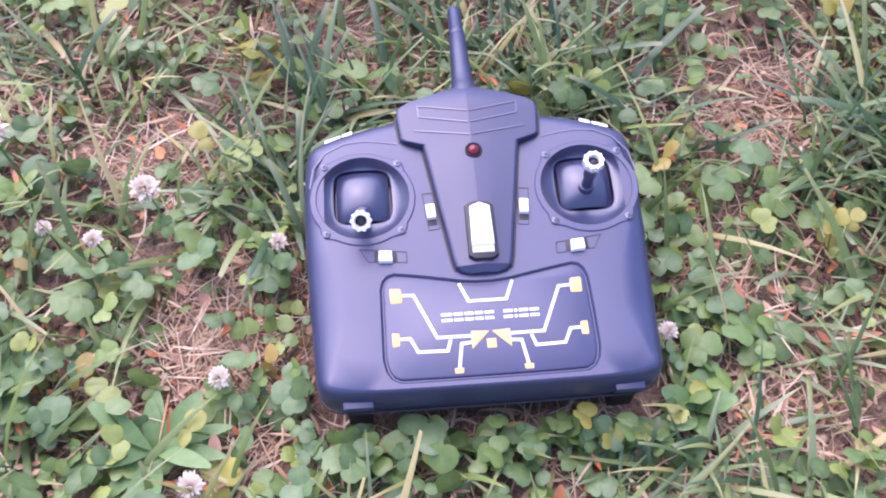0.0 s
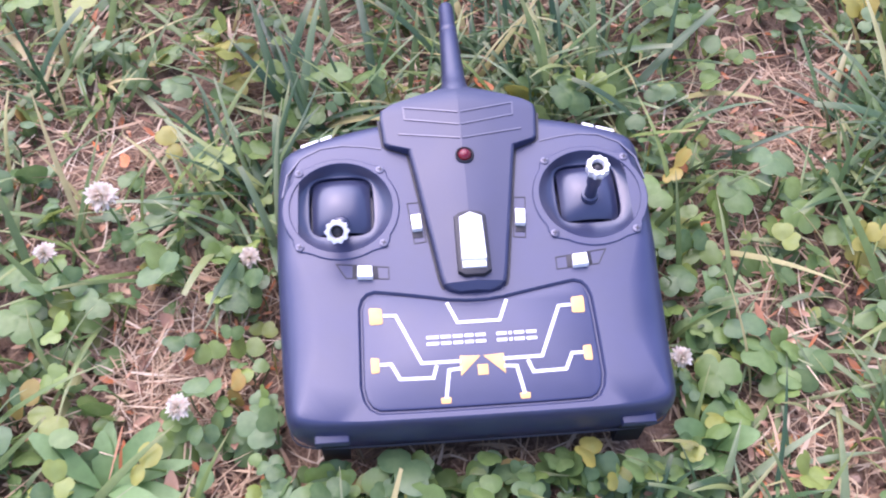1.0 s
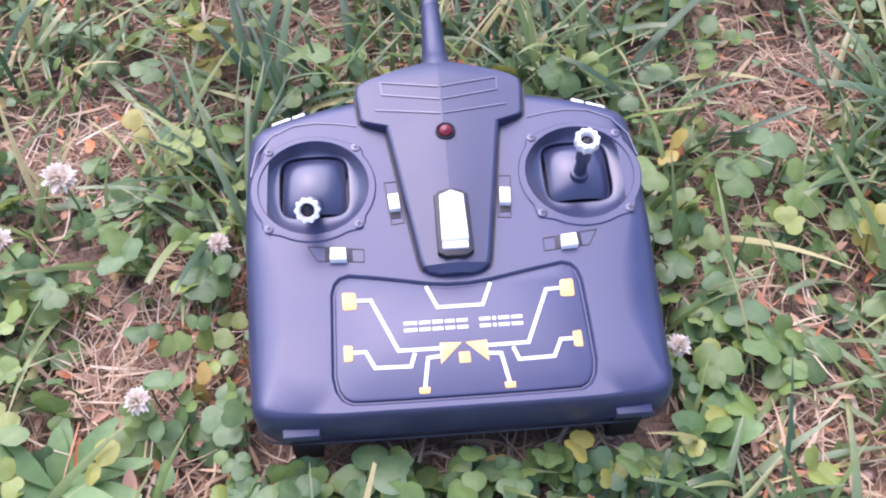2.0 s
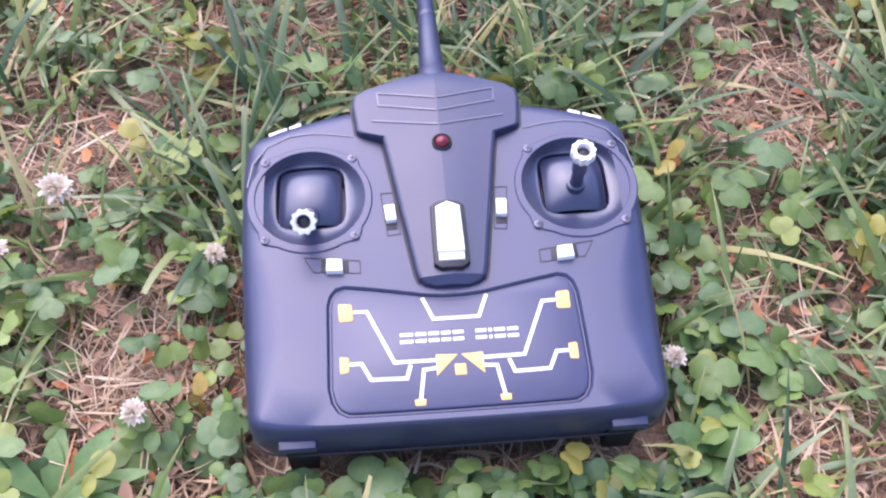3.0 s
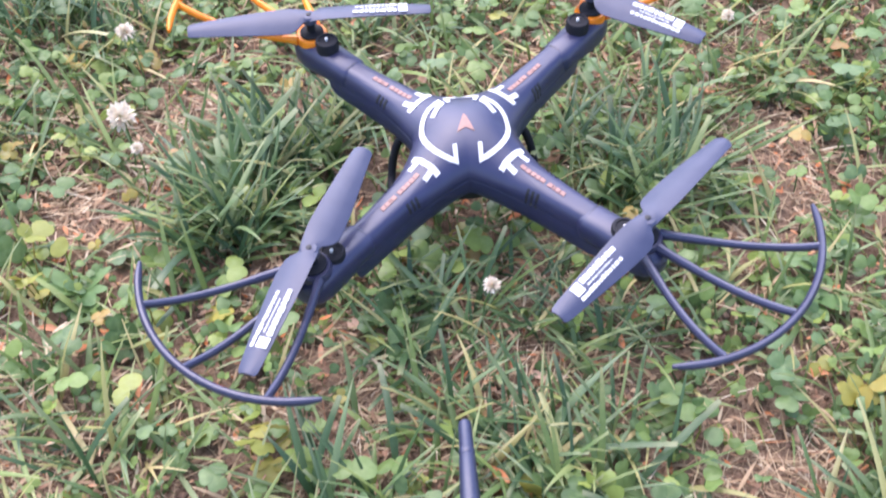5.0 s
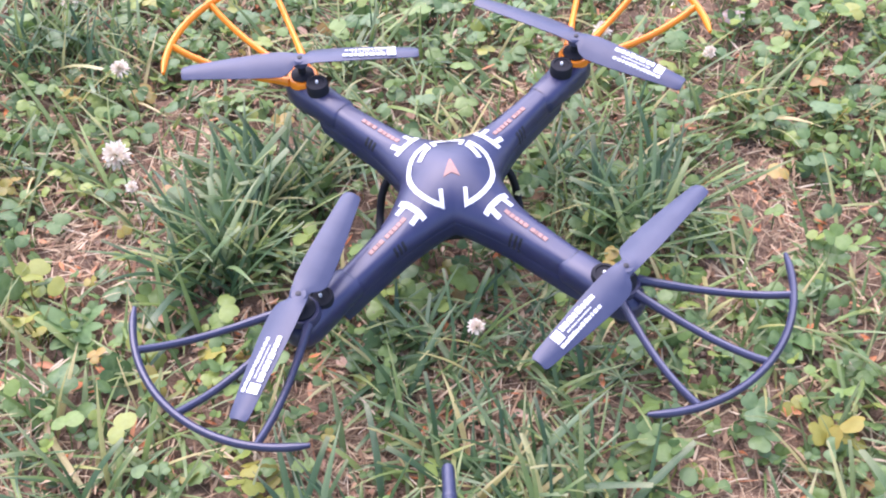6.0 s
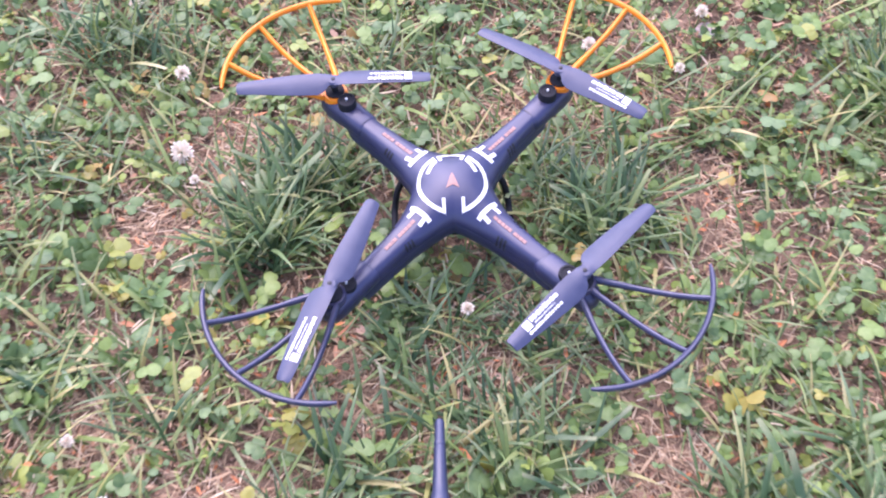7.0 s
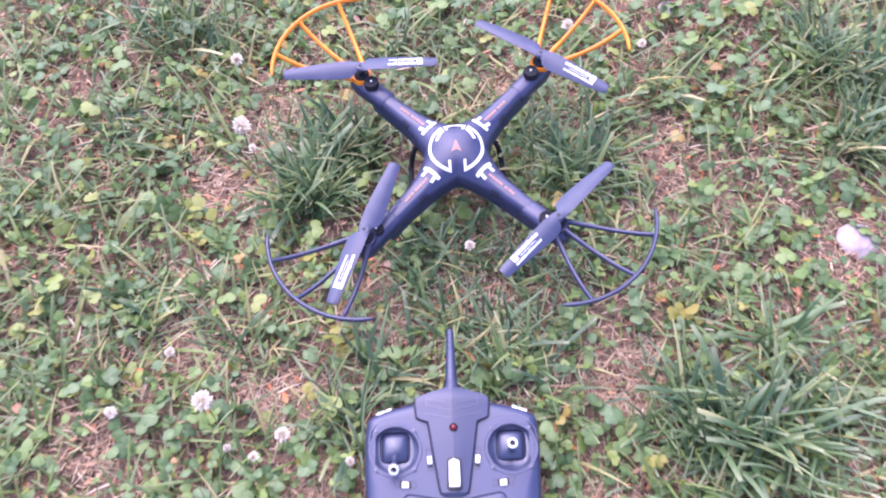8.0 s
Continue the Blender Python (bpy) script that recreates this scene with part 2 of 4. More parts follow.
def prism(poly, z0, z1, bevel=0.0004, bm=None):
    """A plate on an outline (metres), with a rounded upper edge."""
    p = ccw(poly)
    rings = [[(x, y, z0) for x, y in p], [(x, y, z1 - bevel) for x, y in p], [(x, y, z1 - 0.3 * bevel) for x, y in inset(p, 0.3 * bevel)], [(x, y, z1) for x, y in inset(p, bevel)]]
    return loft(rings, bm=bm)


def box(x0, x1, y0, y1, z0, z1, bevel=0.0005, turn=0.0, at=(0, 0, 0), bm=None):
    c, s = math.cos(radians(turn)), math.sin(radians(turn))
    poly = [(x0, y0), (x1, y0), (x1, y1), (x0, y1)]
    return prism([(at[0] + x * c - y * s, at[1] + x * s + y * c) for x, y in poly], at[2] + z0, at[2] + z1, bevel, bm)


def strip(points, width, height, thick=0.00025, step=0.004, closed=False, bm=None):
    """A printed or raised line along 2D points (metres), lying on height(x, y)."""
    pts = [Vector(p) for p in points]
    if closed:
        pts.append(pts[0])
    fine, sides = [], []
    for i in range(len(pts)):
        a = (pts[i] - pts[i - 1]).normalized() if i else None
        b = (pts[i + 1] - pts[i]).normalized() if i + 1 < len(pts) else None
        u, v = a or b, b or a
        m = ((u + v).normalized() if (u + v).length > 1e-3 else u)
        off = Vector((-m.y, m.x)) * (width / 2 / max(0.45, m.dot(u)))
        if fine:
            k = max(1, int((pts[i] - fine[-1]).length / step))
            p0, o0 = fine[-1], sides[-1]
            for j in range(1, k):
                f = j / k
                fine.append(p0.lerp(pts[i], f)), sides.append(o0.lerp(off, f))
        fine.append(pts[i]), sides.append(off)
    rings = []
    for p, o in zip(fine, sides):
        l, r = p - o, p + o
        zl, zr = height(l.x, l.y), height(r.x, r.y)
        rings.append([(l.x, l.y, zl - 0.0006), (l.x, l.y, zl + thick), (r.x, r.y, zr + thick), (r.x, r.y, zr - 0.0006)])
    return loft(rings, bm=bm)


def flat(z):
    return lambda x, y: z


def circle(cx, cy, r, n=40, a0=0.0, a1=360.0):
    full = abs(a1 - a0) >= 360
    return [(cx + r * math.cos(radians(a0 + (a1 - a0) * i / (n if full else n - 1))), cy + r * math.sin(radians(a0 + (a1 - a0) * i / (n if full else n - 1)))) for i in range(n)]


# ---- the remote control ----
def make_remote():
    m = basis((0.025, 0.280, 0.0640), (0.9955, 0.0943, -0.0005), (-0.0935, 0.9873, 0.1282)) @ Matrix.Translation((0, 0, -0.046))
    rc = thing("remote_control", m, "black plastic toy remote control lying on clover and grass", "remote control")
    LIFT[rc.name] = 0.046
    # outer shell
    half = [(0, 63.5), (20, 62.5), (40, 59.5), (58, 55), (72, 50.2), (79.6, 45.4), (81.4, 36), (81.2, 0), (80.2, -25), (79.2, -50), (78.2, -70), (77.2, -80), (70.5, -84.6), (50, -85.2), (20, -85.4)]
    outline = [(-x * (1.018 if y < 20 else 1.008), y) for x, y in reversed(half[1:])] + half
    outline = ccw(mm(rounded(outline, 2)))
    rim = [(0.0100, 0.0), (0.0076, -0.0005), (0.0050, -0.0017), (0.0027, -0.0037), (0.0009, -0.0070), (0.0, -0.0115), (0.0002, -0.0180), (0.0012, -0.0240), (0.0016, -0.0248), (0.0034, -0.0340), (0.0068, -0.0420), (0.0140, -0.0460)]
    holes = [mm(circle(cx, 13.6, 22.0, 48)) for cx in (-54, 54)]
    panel = ccw(mm(rounded([(-48.5, -26), (-30, -28.6), (0, -34.6), (30, -28.6), (47.8, -25.6), (48.8, -50), (49.0, -80.2), (30, -80.9), (-30, -80.9), (-49.2, -80.2), (-48.8, -50)], 2)))
    bm = bmesh.new()

    def share(p):
        """The edge rolls over widely along the grips, and tightly at the near wall."""
        grip = min(1.0, max(0.0, (-0.010 - p.y) / 0.022)) * min(1.0, max(0.0, (abs(p.x) - 0.05) / 0.02))
        return (0.25 + 0.75 * min(1.0, max(0.0, (p.y + 0.083) / 0.03))) * (1 + 0.7 * grip)

    rings = [[(x, y, z) for x, y in inset(outline, d, share if z > -0.012 else None)] for d, z in rim]
    loft(rings, False, True, bm=bm)
    top = [v for v in bm.verts if abs(v.co.z) < 1e-7]
    edges = [e for e in bm.edges if all(abs(v.co.z) < 1e-7 for v in e.verts)]
    for loop in [*holes, panel]:
        vs = [bm.verts.new((x, y, 0)) for x, y in loop]
        edges += [bm.edges.new((a, b)) for a, b in zip(vs, vs[1:] + vs[:1])]
    bmesh.ops.triangle_fill(bm, use_beauty=True, use_dissolve=False, edges=edges)
    # walls of the label's recess and its floor
    loft([[(x, y, z) for x, y in inset(panel, d)] for d, z in ((0, 0), (0.0006, -0.0006), (0.0010, -0.0014))], False, True, bm=bm)
    bmesh.ops.remove_doubles(bm, verts=bm.verts[:], dist=1e-6)
    body = part("body", bm, SHELL, rc, "dark moulded plastic shell with rounded edges", 32)
    part("seam", loft([[(x, y, z) for x, y in inset(outline, d)] for d, z in ((0.0004, -0.0256), (-0.0002, -0.0252), (-0.0002, -0.0246), (0.0004, -0.0242))], False, False), DARK, body)
    # the label on its raised plate
    plate = part("label_panel", prism(inset(panel, 0.0017), -0.0024, -0.0002, 0.0012), SHELL, rc, "raised panel that carries the printed label")
    lab = inset(panel, 0.0034)
    lab_part = part("label", prism(lab, -0.0008, -0.00022, 0.0001), LABEL, plate, "dark label printed with white circuit lines")
    z = flat(-0.00022)

    def line(*pts):
        part("white_line", strip(mm(pts), 0.0014, z), WHITE, lab_part)

    for s in (-1, 1):
        line((s * 38.5, -38.6), (s * 33.4, -38.8), (s * 24.1, -60.2), (s * 8.6, -60.3))
        line((s * 40.7, -59.8), (s * 36.2, -59.8), (s * 33, -66.4), (s * 19.9, -66.7), (s * 18.2, -61.5))
        line((s * 15.4, -75.3), (s * 13.5, -63.8), (s * 8.6, -63.4))
        part("pad", prism(mm(rounded([(s * 44.2, -34.8), (s * 39, -35.2), (s * 38.6, -42.2), (s * 44, -42.4)], 1, 0.1)), -0.0008, 0.0, 0.0001), GOLD, lab_part)
        part("pad", prism(mm(rounded([(s * 44.3, -56.6), (s * 40.9, -57), (s * 40.9, -63), (s * 44.2, -63.4)], 1, 0.1)), -0.0008, 0.0, 0.0001), GOLD, lab_part)
        part("pad", prism(mm(rounded([(s * 13.4, -75.1), (s * 17.6, -75.1), (s * 17.5, -77.6), (s * 13.7, -77.6)], 1, 0.1)), -0.0008, 0.0, 0.0001), GOLD, lab_part)
        part("wing", prism(mm([(s * 8.8, -58), (s * 8.9, -66.6), (s * 0.6, -58.4)]), -0.0008, 0.0, 0.0001), GOLD, lab_part)
    part("pad", prism(mm([(-2.1, -62.2), (2.1, -62.2), (2.1, -66.6), (-2.1, -66.6)]), -0.0008, 0.0, 0.0001), GOLD, lab_part)
    line((-12.2, -34.4), (-8.5, -43.5), (8.7, -43.5), (12.4, -34.4))
    # a maker's name as plain bars
    x = -21.6
    for w in (5.0, 4.2, 4.0, 3.6, 4.2, 0, 4.2, 1.4, 4.2, 4.2):
        if w:
            for low, high in ((-52.9, -51.5), (-50.1, -48.7)):
                part("print_bar", prism(mm([(x, low), (x + w, low), (x + w, high), (x, high)]), -0.0008, 0.0, 0.0001), WHITE, lab_part)
        x += (w + 0.75) if w else 3.6

    # raised middle: two plane facets that meet in a ridge
    stations = [(-30.6, 6.4), (-29.4, 10.0), (-27.5, 12.0), (-24, 13.0), (-8, 15.4), (10, 18.2), (30, 21.2), (38.6, 22.6), (42.2, 31.6), (43.6, 33.2), (57, 34.6), (61.5, 34.2), (64.5, 30), (68.0, 20), (71.0, 10), (73.0, 3)]

    def width(y):
        for (a, wa), (b, wb) in zip(stations, stations[1:]):
            if a <= y <= b:
                return wa + (wb - wa) * (y - a) / (b - a)
        return stations[0][1] if y < 0 else stations[-1][1]

    def roof(x, y):
        h = 8.0 - 0.15 * abs(x) - 0.05 * max(0.0, 20 - y)
        if y < -27.5:
            h -= (-27.5 - y) * 0.8
        if y > 58:
            h -= (y - 58) ** 2 * 0.022
        return h

    def tower_height(x, y):
        return roof(x * 1000, y * 1000) / 1000

    ys = sorted({s[0] for s in stations} | {-30.0, -28.4, -26, -16, 0, 20, 50, 58, 59.8, 63, 66.2, 69.5, 72})
    rings = []
    for y in ys:
        w = width(y)
        foot = -9.0 if y > 56 else -1.0
        he = roof(w, y)
        prof = [(w + 1.1, foot), (w + 0.7, min(he - 1.0, he)), (w + 0.1, he - 0.3), (w - 0.7, roof(w - 0.7, y)), (w * 0.5, roof(w * 0.5, y)), (0.25, roof(0.25, y))]
        ring = [(-x_, z_) for x_, z_ in prof] + list(reversed(prof))
        rings.append([(x_ / 1000, y / 1000, z_ / 1000) for x_, z_ in ring])
    tower = part("middle_panel", loft(rings), TOWER, rc, "raised wedge-shaped panel with a ridge down its middle", 12)
    for s in (-1, 1):
        # paler RIDGE colour carries the highlight of these lines
        part("raised_line", strip(mm([(s * 0.6, 54.8), (s * 24.6, 61.2), (s * 24.2, 54.6), (s * 0.6, 48.2)]), 0.0007, tower_height, 0.0004), RIDGE, tower)
        part("raised_line", strip(mm([(s * 0.6, 41.0), (s * 27.4, 47.2)]), 0.0007, tower_height, 0.0004), RIDGE, tower)
    # groove round its foot: a dark strip laid on the shell as its shade
    ring = [(s * (width(y) + 1.5), y) for s, order in ((-1, [q for q in ys if -29 < q < 58]), (1, [q for q in reversed(ys) if -29 < q < 58])) for y in order]
    part("groove_shade", strip(mm(ring), 0.0010, flat(0.0), 0.00012), DARK, tower)

    # power switch and lamp
    zs = tower_height(0, -0.010) + 0.001
    switch = part("power_switch", prism(mm([(-6.6, 1.6), (-4.6, 3.4), (0, 4.4), (4.6, 3.4), (6.8, 1.6), (7.0, -24), (4, -26), (-4, -26), (-6.8, -24)]), zs - 0.004, zs + 0.0004, 0.0006), DARK, tower, "dark recess that holds the silver power slide")
    bm = prism(mm([(-4.6, 0.0), (0, 2.2), (4.9, 0.0), (5.3, -20), (-5.1, -20)]), zs - 0.003, zs + 0.0030, 0.0007)
    box(-0.0049, 0.0051, -0.0232, -0.0198, zs - 0.003, zs + 0.0015, 0.0008, bm=bm)
    part("slide", bm, CHROME, switch, "bright silver slide")
    zl = tower_height(0, 0.0345)
    led = part("indicator_lamp", lathe([(0.0041, -0.003), (0.0041, 0.0004), (0.0036, 0.0009), (0.0031, 0.0005), (0.0030, -0.0004)], 28, (0.0006, 0.0318, zl)), DARK, tower, "dark rim round the red lamp")
    part("lens", lathe([(0.0030, -0.001), (0.0029, 0.0006), (0.0023, 0.0016), (0.0012, 0.0022), (0.0003, 0.0024)], 24, (0.0006, 0.0318, zl)), RED, led, "round dark red lens")

    # the two sticks
    for s, lean_x, lean_y in ((-1, -0.03, -0.71), (1, -0.02, -0.05)):
        cx, cy = s * 0.054, 0.013
        by = cy + 0.0006
        bm = bmesh.new()
        n = 48

        def opening(h, share=1.0, p=5.0):
            """Between the bowl's round rim (share 0) and its square opening (share 1)."""
            ring = []
            for k in range(n):
                a = 2 * math.pi * k / n
                c, q = math.cos(a), math.sin(a)
                r = h / (abs(c) ** p + abs(q) ** p) ** (1 / p)
                ring.append((cx + (1 - share) * 0.0220 * c + share * r * c, by + (1 - share) * 0.0220 * q + share * (0.0034 + r * q * 1.06)))
            return ring

        rings = [[(x, y, -0.0050 * math.sin(0.5 * math.pi * f)) for x, y in opening(0.0142, f)] for f in (0.0, 0.06, 0.14, 0.26, 0.42, 0.6, 0.8, 0.94, 1.0)]
        rings += [[(x, y, z) for x, y in opening(h)] for h, z in ((0.0139, -0.0053), (0.0137, -0.0062), (0.0136, -0.0120))]
        loft(rings, False, True, bm=bm)
        gim = part("stick_bowl", bm, BOWL, rc, "glossy black round bowl with a square opening", 50)
        bm = bmesh.new()
        g = 18
        grid = [[None] * (g + 1) for _ in range(g + 1)]
        for i in range(g + 1):
            for j in range(g + 1):
                u, v = 2 * i / g - 1, 2 * j / g - 1
                grid[i][j] = bm.verts.new((cx + u * 0.0126, by + 0.0034 + v * 0.0134, -0.0078 + 0.0080 * (1 - u ** 2 * 0.5) * (1 - v ** 2 * 0.5) - 0.0012 * (u ** 6 + v ** 6)))
        for i in range(g):
            for j in range(g):
                bm.faces.new((grid[i][j], grid[i + 1][j], grid[i + 1][j + 1], grid[i][j + 1]))
        part("dome", bm, BOWL, gim, "glossy black dome under the stick", 70)
        # stick
        top_ = Vector((lean_x, lean_y, 1)).normalized()
        pivot = Vector((cx, cy, -0.012))
        reach = 0.037
        stick = part("stick", tube([pivot + top_ * d for d in (0.006, 0.014, 0.0145, 0.024, 0.0245, reach - 0.004)], [0.0042, 0.0036, 0.0027, 0.0024, 0.0031, 0.0031], 18), BOWL, gim, "slim black stick with a silver knurled cap")
        m3 = Vector((0, 0, 1)).rotation_difference(top_).to_matrix()
        bm = bmesh.new()
        n2 = 60
        rr = lambda k, r: r * (1 + 0.075 * math.cos(10 * 2 * math.pi * k / n2))
        rings = []
        for r, zc, gear in ((0.0032, -0.0036, 0), (0.0043, -0.0028, 1), (0.0048, -0.0010, 1), (0.0048, 0.0010, 1), (0.0045, 0.0020, 1), (0.0030, 0.0022, 0), (0.0026, 0.0012, 0), (0.0025, -0.0030, 0)):
            rings.append([pivot + top_ * (reach + zc) + m3 @ Vector(((rr(k, r) if gear else r) * math.cos(2 * math.pi * k / n2), (rr(k, r) if gear else r) * math.sin(2 * math.pi * k / n2), 0)) for k in range(n2)])
        loft(rings, bm=bm)
        part("cap", bm, STEEL, stick, "silver knurled cap", 30)
        # dark plug: the shade in the cap's open hole, put in as colour
        part("cap_hole_shade", tube([pivot + top_ * (reach - 0.004), pivot + top_ * (reach - 0.0006), pivot + top_ * (reach + 0.0004)], [0.0025, 0.0025, 0.0010], 14), DARK, stick)
        # plate round the bowl with four screws
        outer = []
        for k in range(72):
            a = 360 * k / 72
            d = min(abs((a - b + 180) % 360 - 180) for b in (46, 134, 226, 314))
            r = 25.2 + 1.9 * max(0.0, 1 - (d / 11) ** 2)
            outer.append((cx + r / 1000 * math.cos(radians(a)), cy + r / 1000 * math.sin(radians(a))))
        inner = circle(cx, by, 0.0223, 72)
        outer_in = inset(ccw(outer), 0.0005)
        rings = [[(x, y, -0.0040) for x, y in outer], [(x, y, 0.0002) for x, y in outer], [(x, y, 0.0006) for x, y in outer_in], [(x, y, 0.0006) for x, y in inner], [(x, y, 0.0003) for x, y in circle(cx, by, 0.0220, 72)], [(x, y, -0.0006) for x, y in circle(cx, by, 0.0219, 72)]]
        ring_part = part("stick_ring", loft(rings, False, False), SHELL, rc, "raised ring with four screws")
        for a in (46, 134, 226, 314):
            px, py = cx + 0.0254 * math.cos(radians(a)), cy + 0.0254 * math.sin(radians(a))
            sc = part("screw", lathe([(0.0019, 0.0002), (0.0019, 0.0010), (0.0014, 0.00125)], 16, (px, py, 0)), SCREW, ring_part)
            bm = box(-0.0012, 0.0012, -0.00025, 0.00025, 0.0010, 0.0014, 0.0001, 30 + a, (px, py, 0))
            box(-0.0012, 0.0012, -0.00025, 0.00025, 0.0010, 0.00138, 0.0001, 120 + a, (px, py, 0), bm=bm)
            part("screw_slot", bm, DARK, sc)
        arc = [(s * 79.0, 20), (s * 77.0, 31), (s * 71.0, 39.5), (s * 62, 44.2), (s * 53, 45.2), (s * 44, 44.2), (s * 35.5, 42.4)]
        # same paler colour, for this line's highlight
        part("contour_line", strip(mm(arc), 0.0006, flat(-0.0002), 0.0005), RIDGE, body)
        # trims beside and below
        slot = [(s * 25.6, 13.6), (s * 20.6, 13.8), (s * 18.6, -5.6), (s * 23.6, -6.2)]
        tr = part("trim_slot", strip(mm(slot), 0.0004, flat(0.0), 0.0002, closed=True), DARK, rc, "thin outline of a trim slider")
        # dark plate laid on the shell in place of the slot's shade
        part("trim_gap_shade", prism(mm([(s * 24.9, 6.8), (s * 20.6, 7.0), (s * 19.6, -3.4), (s * 23.8, -3.6)]), -0.001, 0.0003, 0.0001), DARK, tr)
        part("trim_knob", prism(mm([(s * 24.6, 6.4), (s * 20.3, 6.8), (s * 19.8, -0.4), (s * 24.0, -0.8)]), -0.001, 0.0030, 0.0005), CHROME, tr, "silver slider knob")
        slot = [(s * 56.8, -13.8), (s * 35.1, -16.6), (s * 35.1, -22.1), (s * 52.9, -20.6)]
        tr = part("trim_slot", strip(mm(slot), 0.0004, flat(0.0), 0.0002, closed=True), DARK, rc, "thin outline of a trim slider")
        part("trim_gap_shade", prism(mm([(s * 50.0, -14.9), (s * 39.6, -16.2), (s * 39.4, -21.6), (s * 50.2, -20.6)]), -0.001, 0.0003, 0.0001), DARK, tr)
        part("trim_knob", prism(mm([(s * 47.9, -16.2), (s * 41.9, -16.7), (s * 41.7, -22.0), (s * 48.2, -21.6)]), -0.001, 0.0030, 0.0005), CHROME, tr, "silver slider knob")
        # shoulder buttons on the far edge
        for x0, x1 in ((57.5, 62.8), (63.6, 71.5)):
            ya, yb = 54.7 - (x0 - 57.5) * 0.36, 54.7 - (x1 - 57.5) * 0.36
            part("shoulder_button", prism(mm([(s * x0, ya - 5), (s * x0, ya + 1.5), (s * x1, yb + 1.5), (s * x1, yb - 5)]), -0.0125, -0.0062, 0.001), CHROME, rc, "pale shoulder button")
        # stubby feet on the near wall
        bm = prism(mm([(s * 53.6, -72), (s * 68.4, -72), (s * 67.8, -87.6), (s * 54.2, -87.6)]), -0.0130, -0.0088, 0.0010)
        foot = part("foot", bm, SHELL, rc)
        part("foot_block", prism(mm([(s * 55.0, -70), (s * 67.0, -70), (s * 66.4, -84.8), (s * 55.4, -84.8)]), -0.041, -0.0125, 0.0010), DARK, foot)

    # antenna
    axis = [(0, 66, -3.0), (0, 70, -3.4), (0.05, 74, -4.0), (0.1, 76.5, -4.4), (0.12, 78, -4.6), (0.2, 84, -5.6), (0.4, 100, -8.6), (0.55, 114, -11.2), (0.56, 115, -11.4), (0.58, 116, -11.6), (0.6, 118, -12.0), (0.62, 119, -12.2), (0.8, 134, -15.0), (0.82, 136, -15.4), (0.83, 137, -15.6)]
    radii = [8.4, 8.0, 7.2, 6.5, 5.9, 5.5, 4.8, 4.3, 3.9, 4.3, 4.3, 3.9, 3.7, 3.1, 1.6]
    ant = part("antenna", tube(mm(axis), [r / 1000 for r in radii], 22), TOWER, rc, "stubby tapered black antenna", 30)
    return rc


remote = make_remote()


# ---- the quadcopter ----
HUBS = [(-0.0995, 0.104), (0.1020, 0.104), (-0.1005, -0.104), (0.0980, -0.104)]
ARM = math.atan2(0.104, 0.100)


def arm_half(s):
    return 0.0098 + 0.0262 * math.exp(-((s / 0.036) ** 1.3))


def star_radius(theta):
    """The shell's outline, seen from above, as a distance from its middle."""
    d = min(abs((theta - a + math.pi) % (2 * math.pi) - math.pi) for a in (ARM, math.pi - ARM, math.pi + ARM, -ARM))
    lo, hi = 0.0, 0.122
    for _ in range(30):
        r = (lo + hi) / 2
        if r * math.sin(d) < arm_half(r * math.cos(d)):
            lo = r
        else:
            hi = r
    return lo


def smooth(a, b, x):
    t = min(1.0, max(0.0, (x - a) / (b - a)))
    return t * t * (3 - 2 * t)


def deck(x, y):
    """Height of the shell's upper side."""
    y += 0.002
    r = math.hypot(x, y)
    rho = min(1.0, r / star_radius(math.atan2(y, x)))
    along = abs(x) * math.cos(ARM) + abs(y) * math.sin(ARM)
    across = abs(abs(x) * math.sin(ARM) - abs(y) * math.cos(ARM))
    f = smooth(0.045, 0.080, along)
    rho = rho * (1 - f) + f * min(1.0, across / arm_half(along))
    h = -0.0060 - 0.0135 * smooth(0.0, 0.058, r) - 0.0015 * smooth(0.05, 0.09, r)
    return h - 0.0125 * (1 - math.sqrt(max(0.0, 1 - rho ** 3.6)))


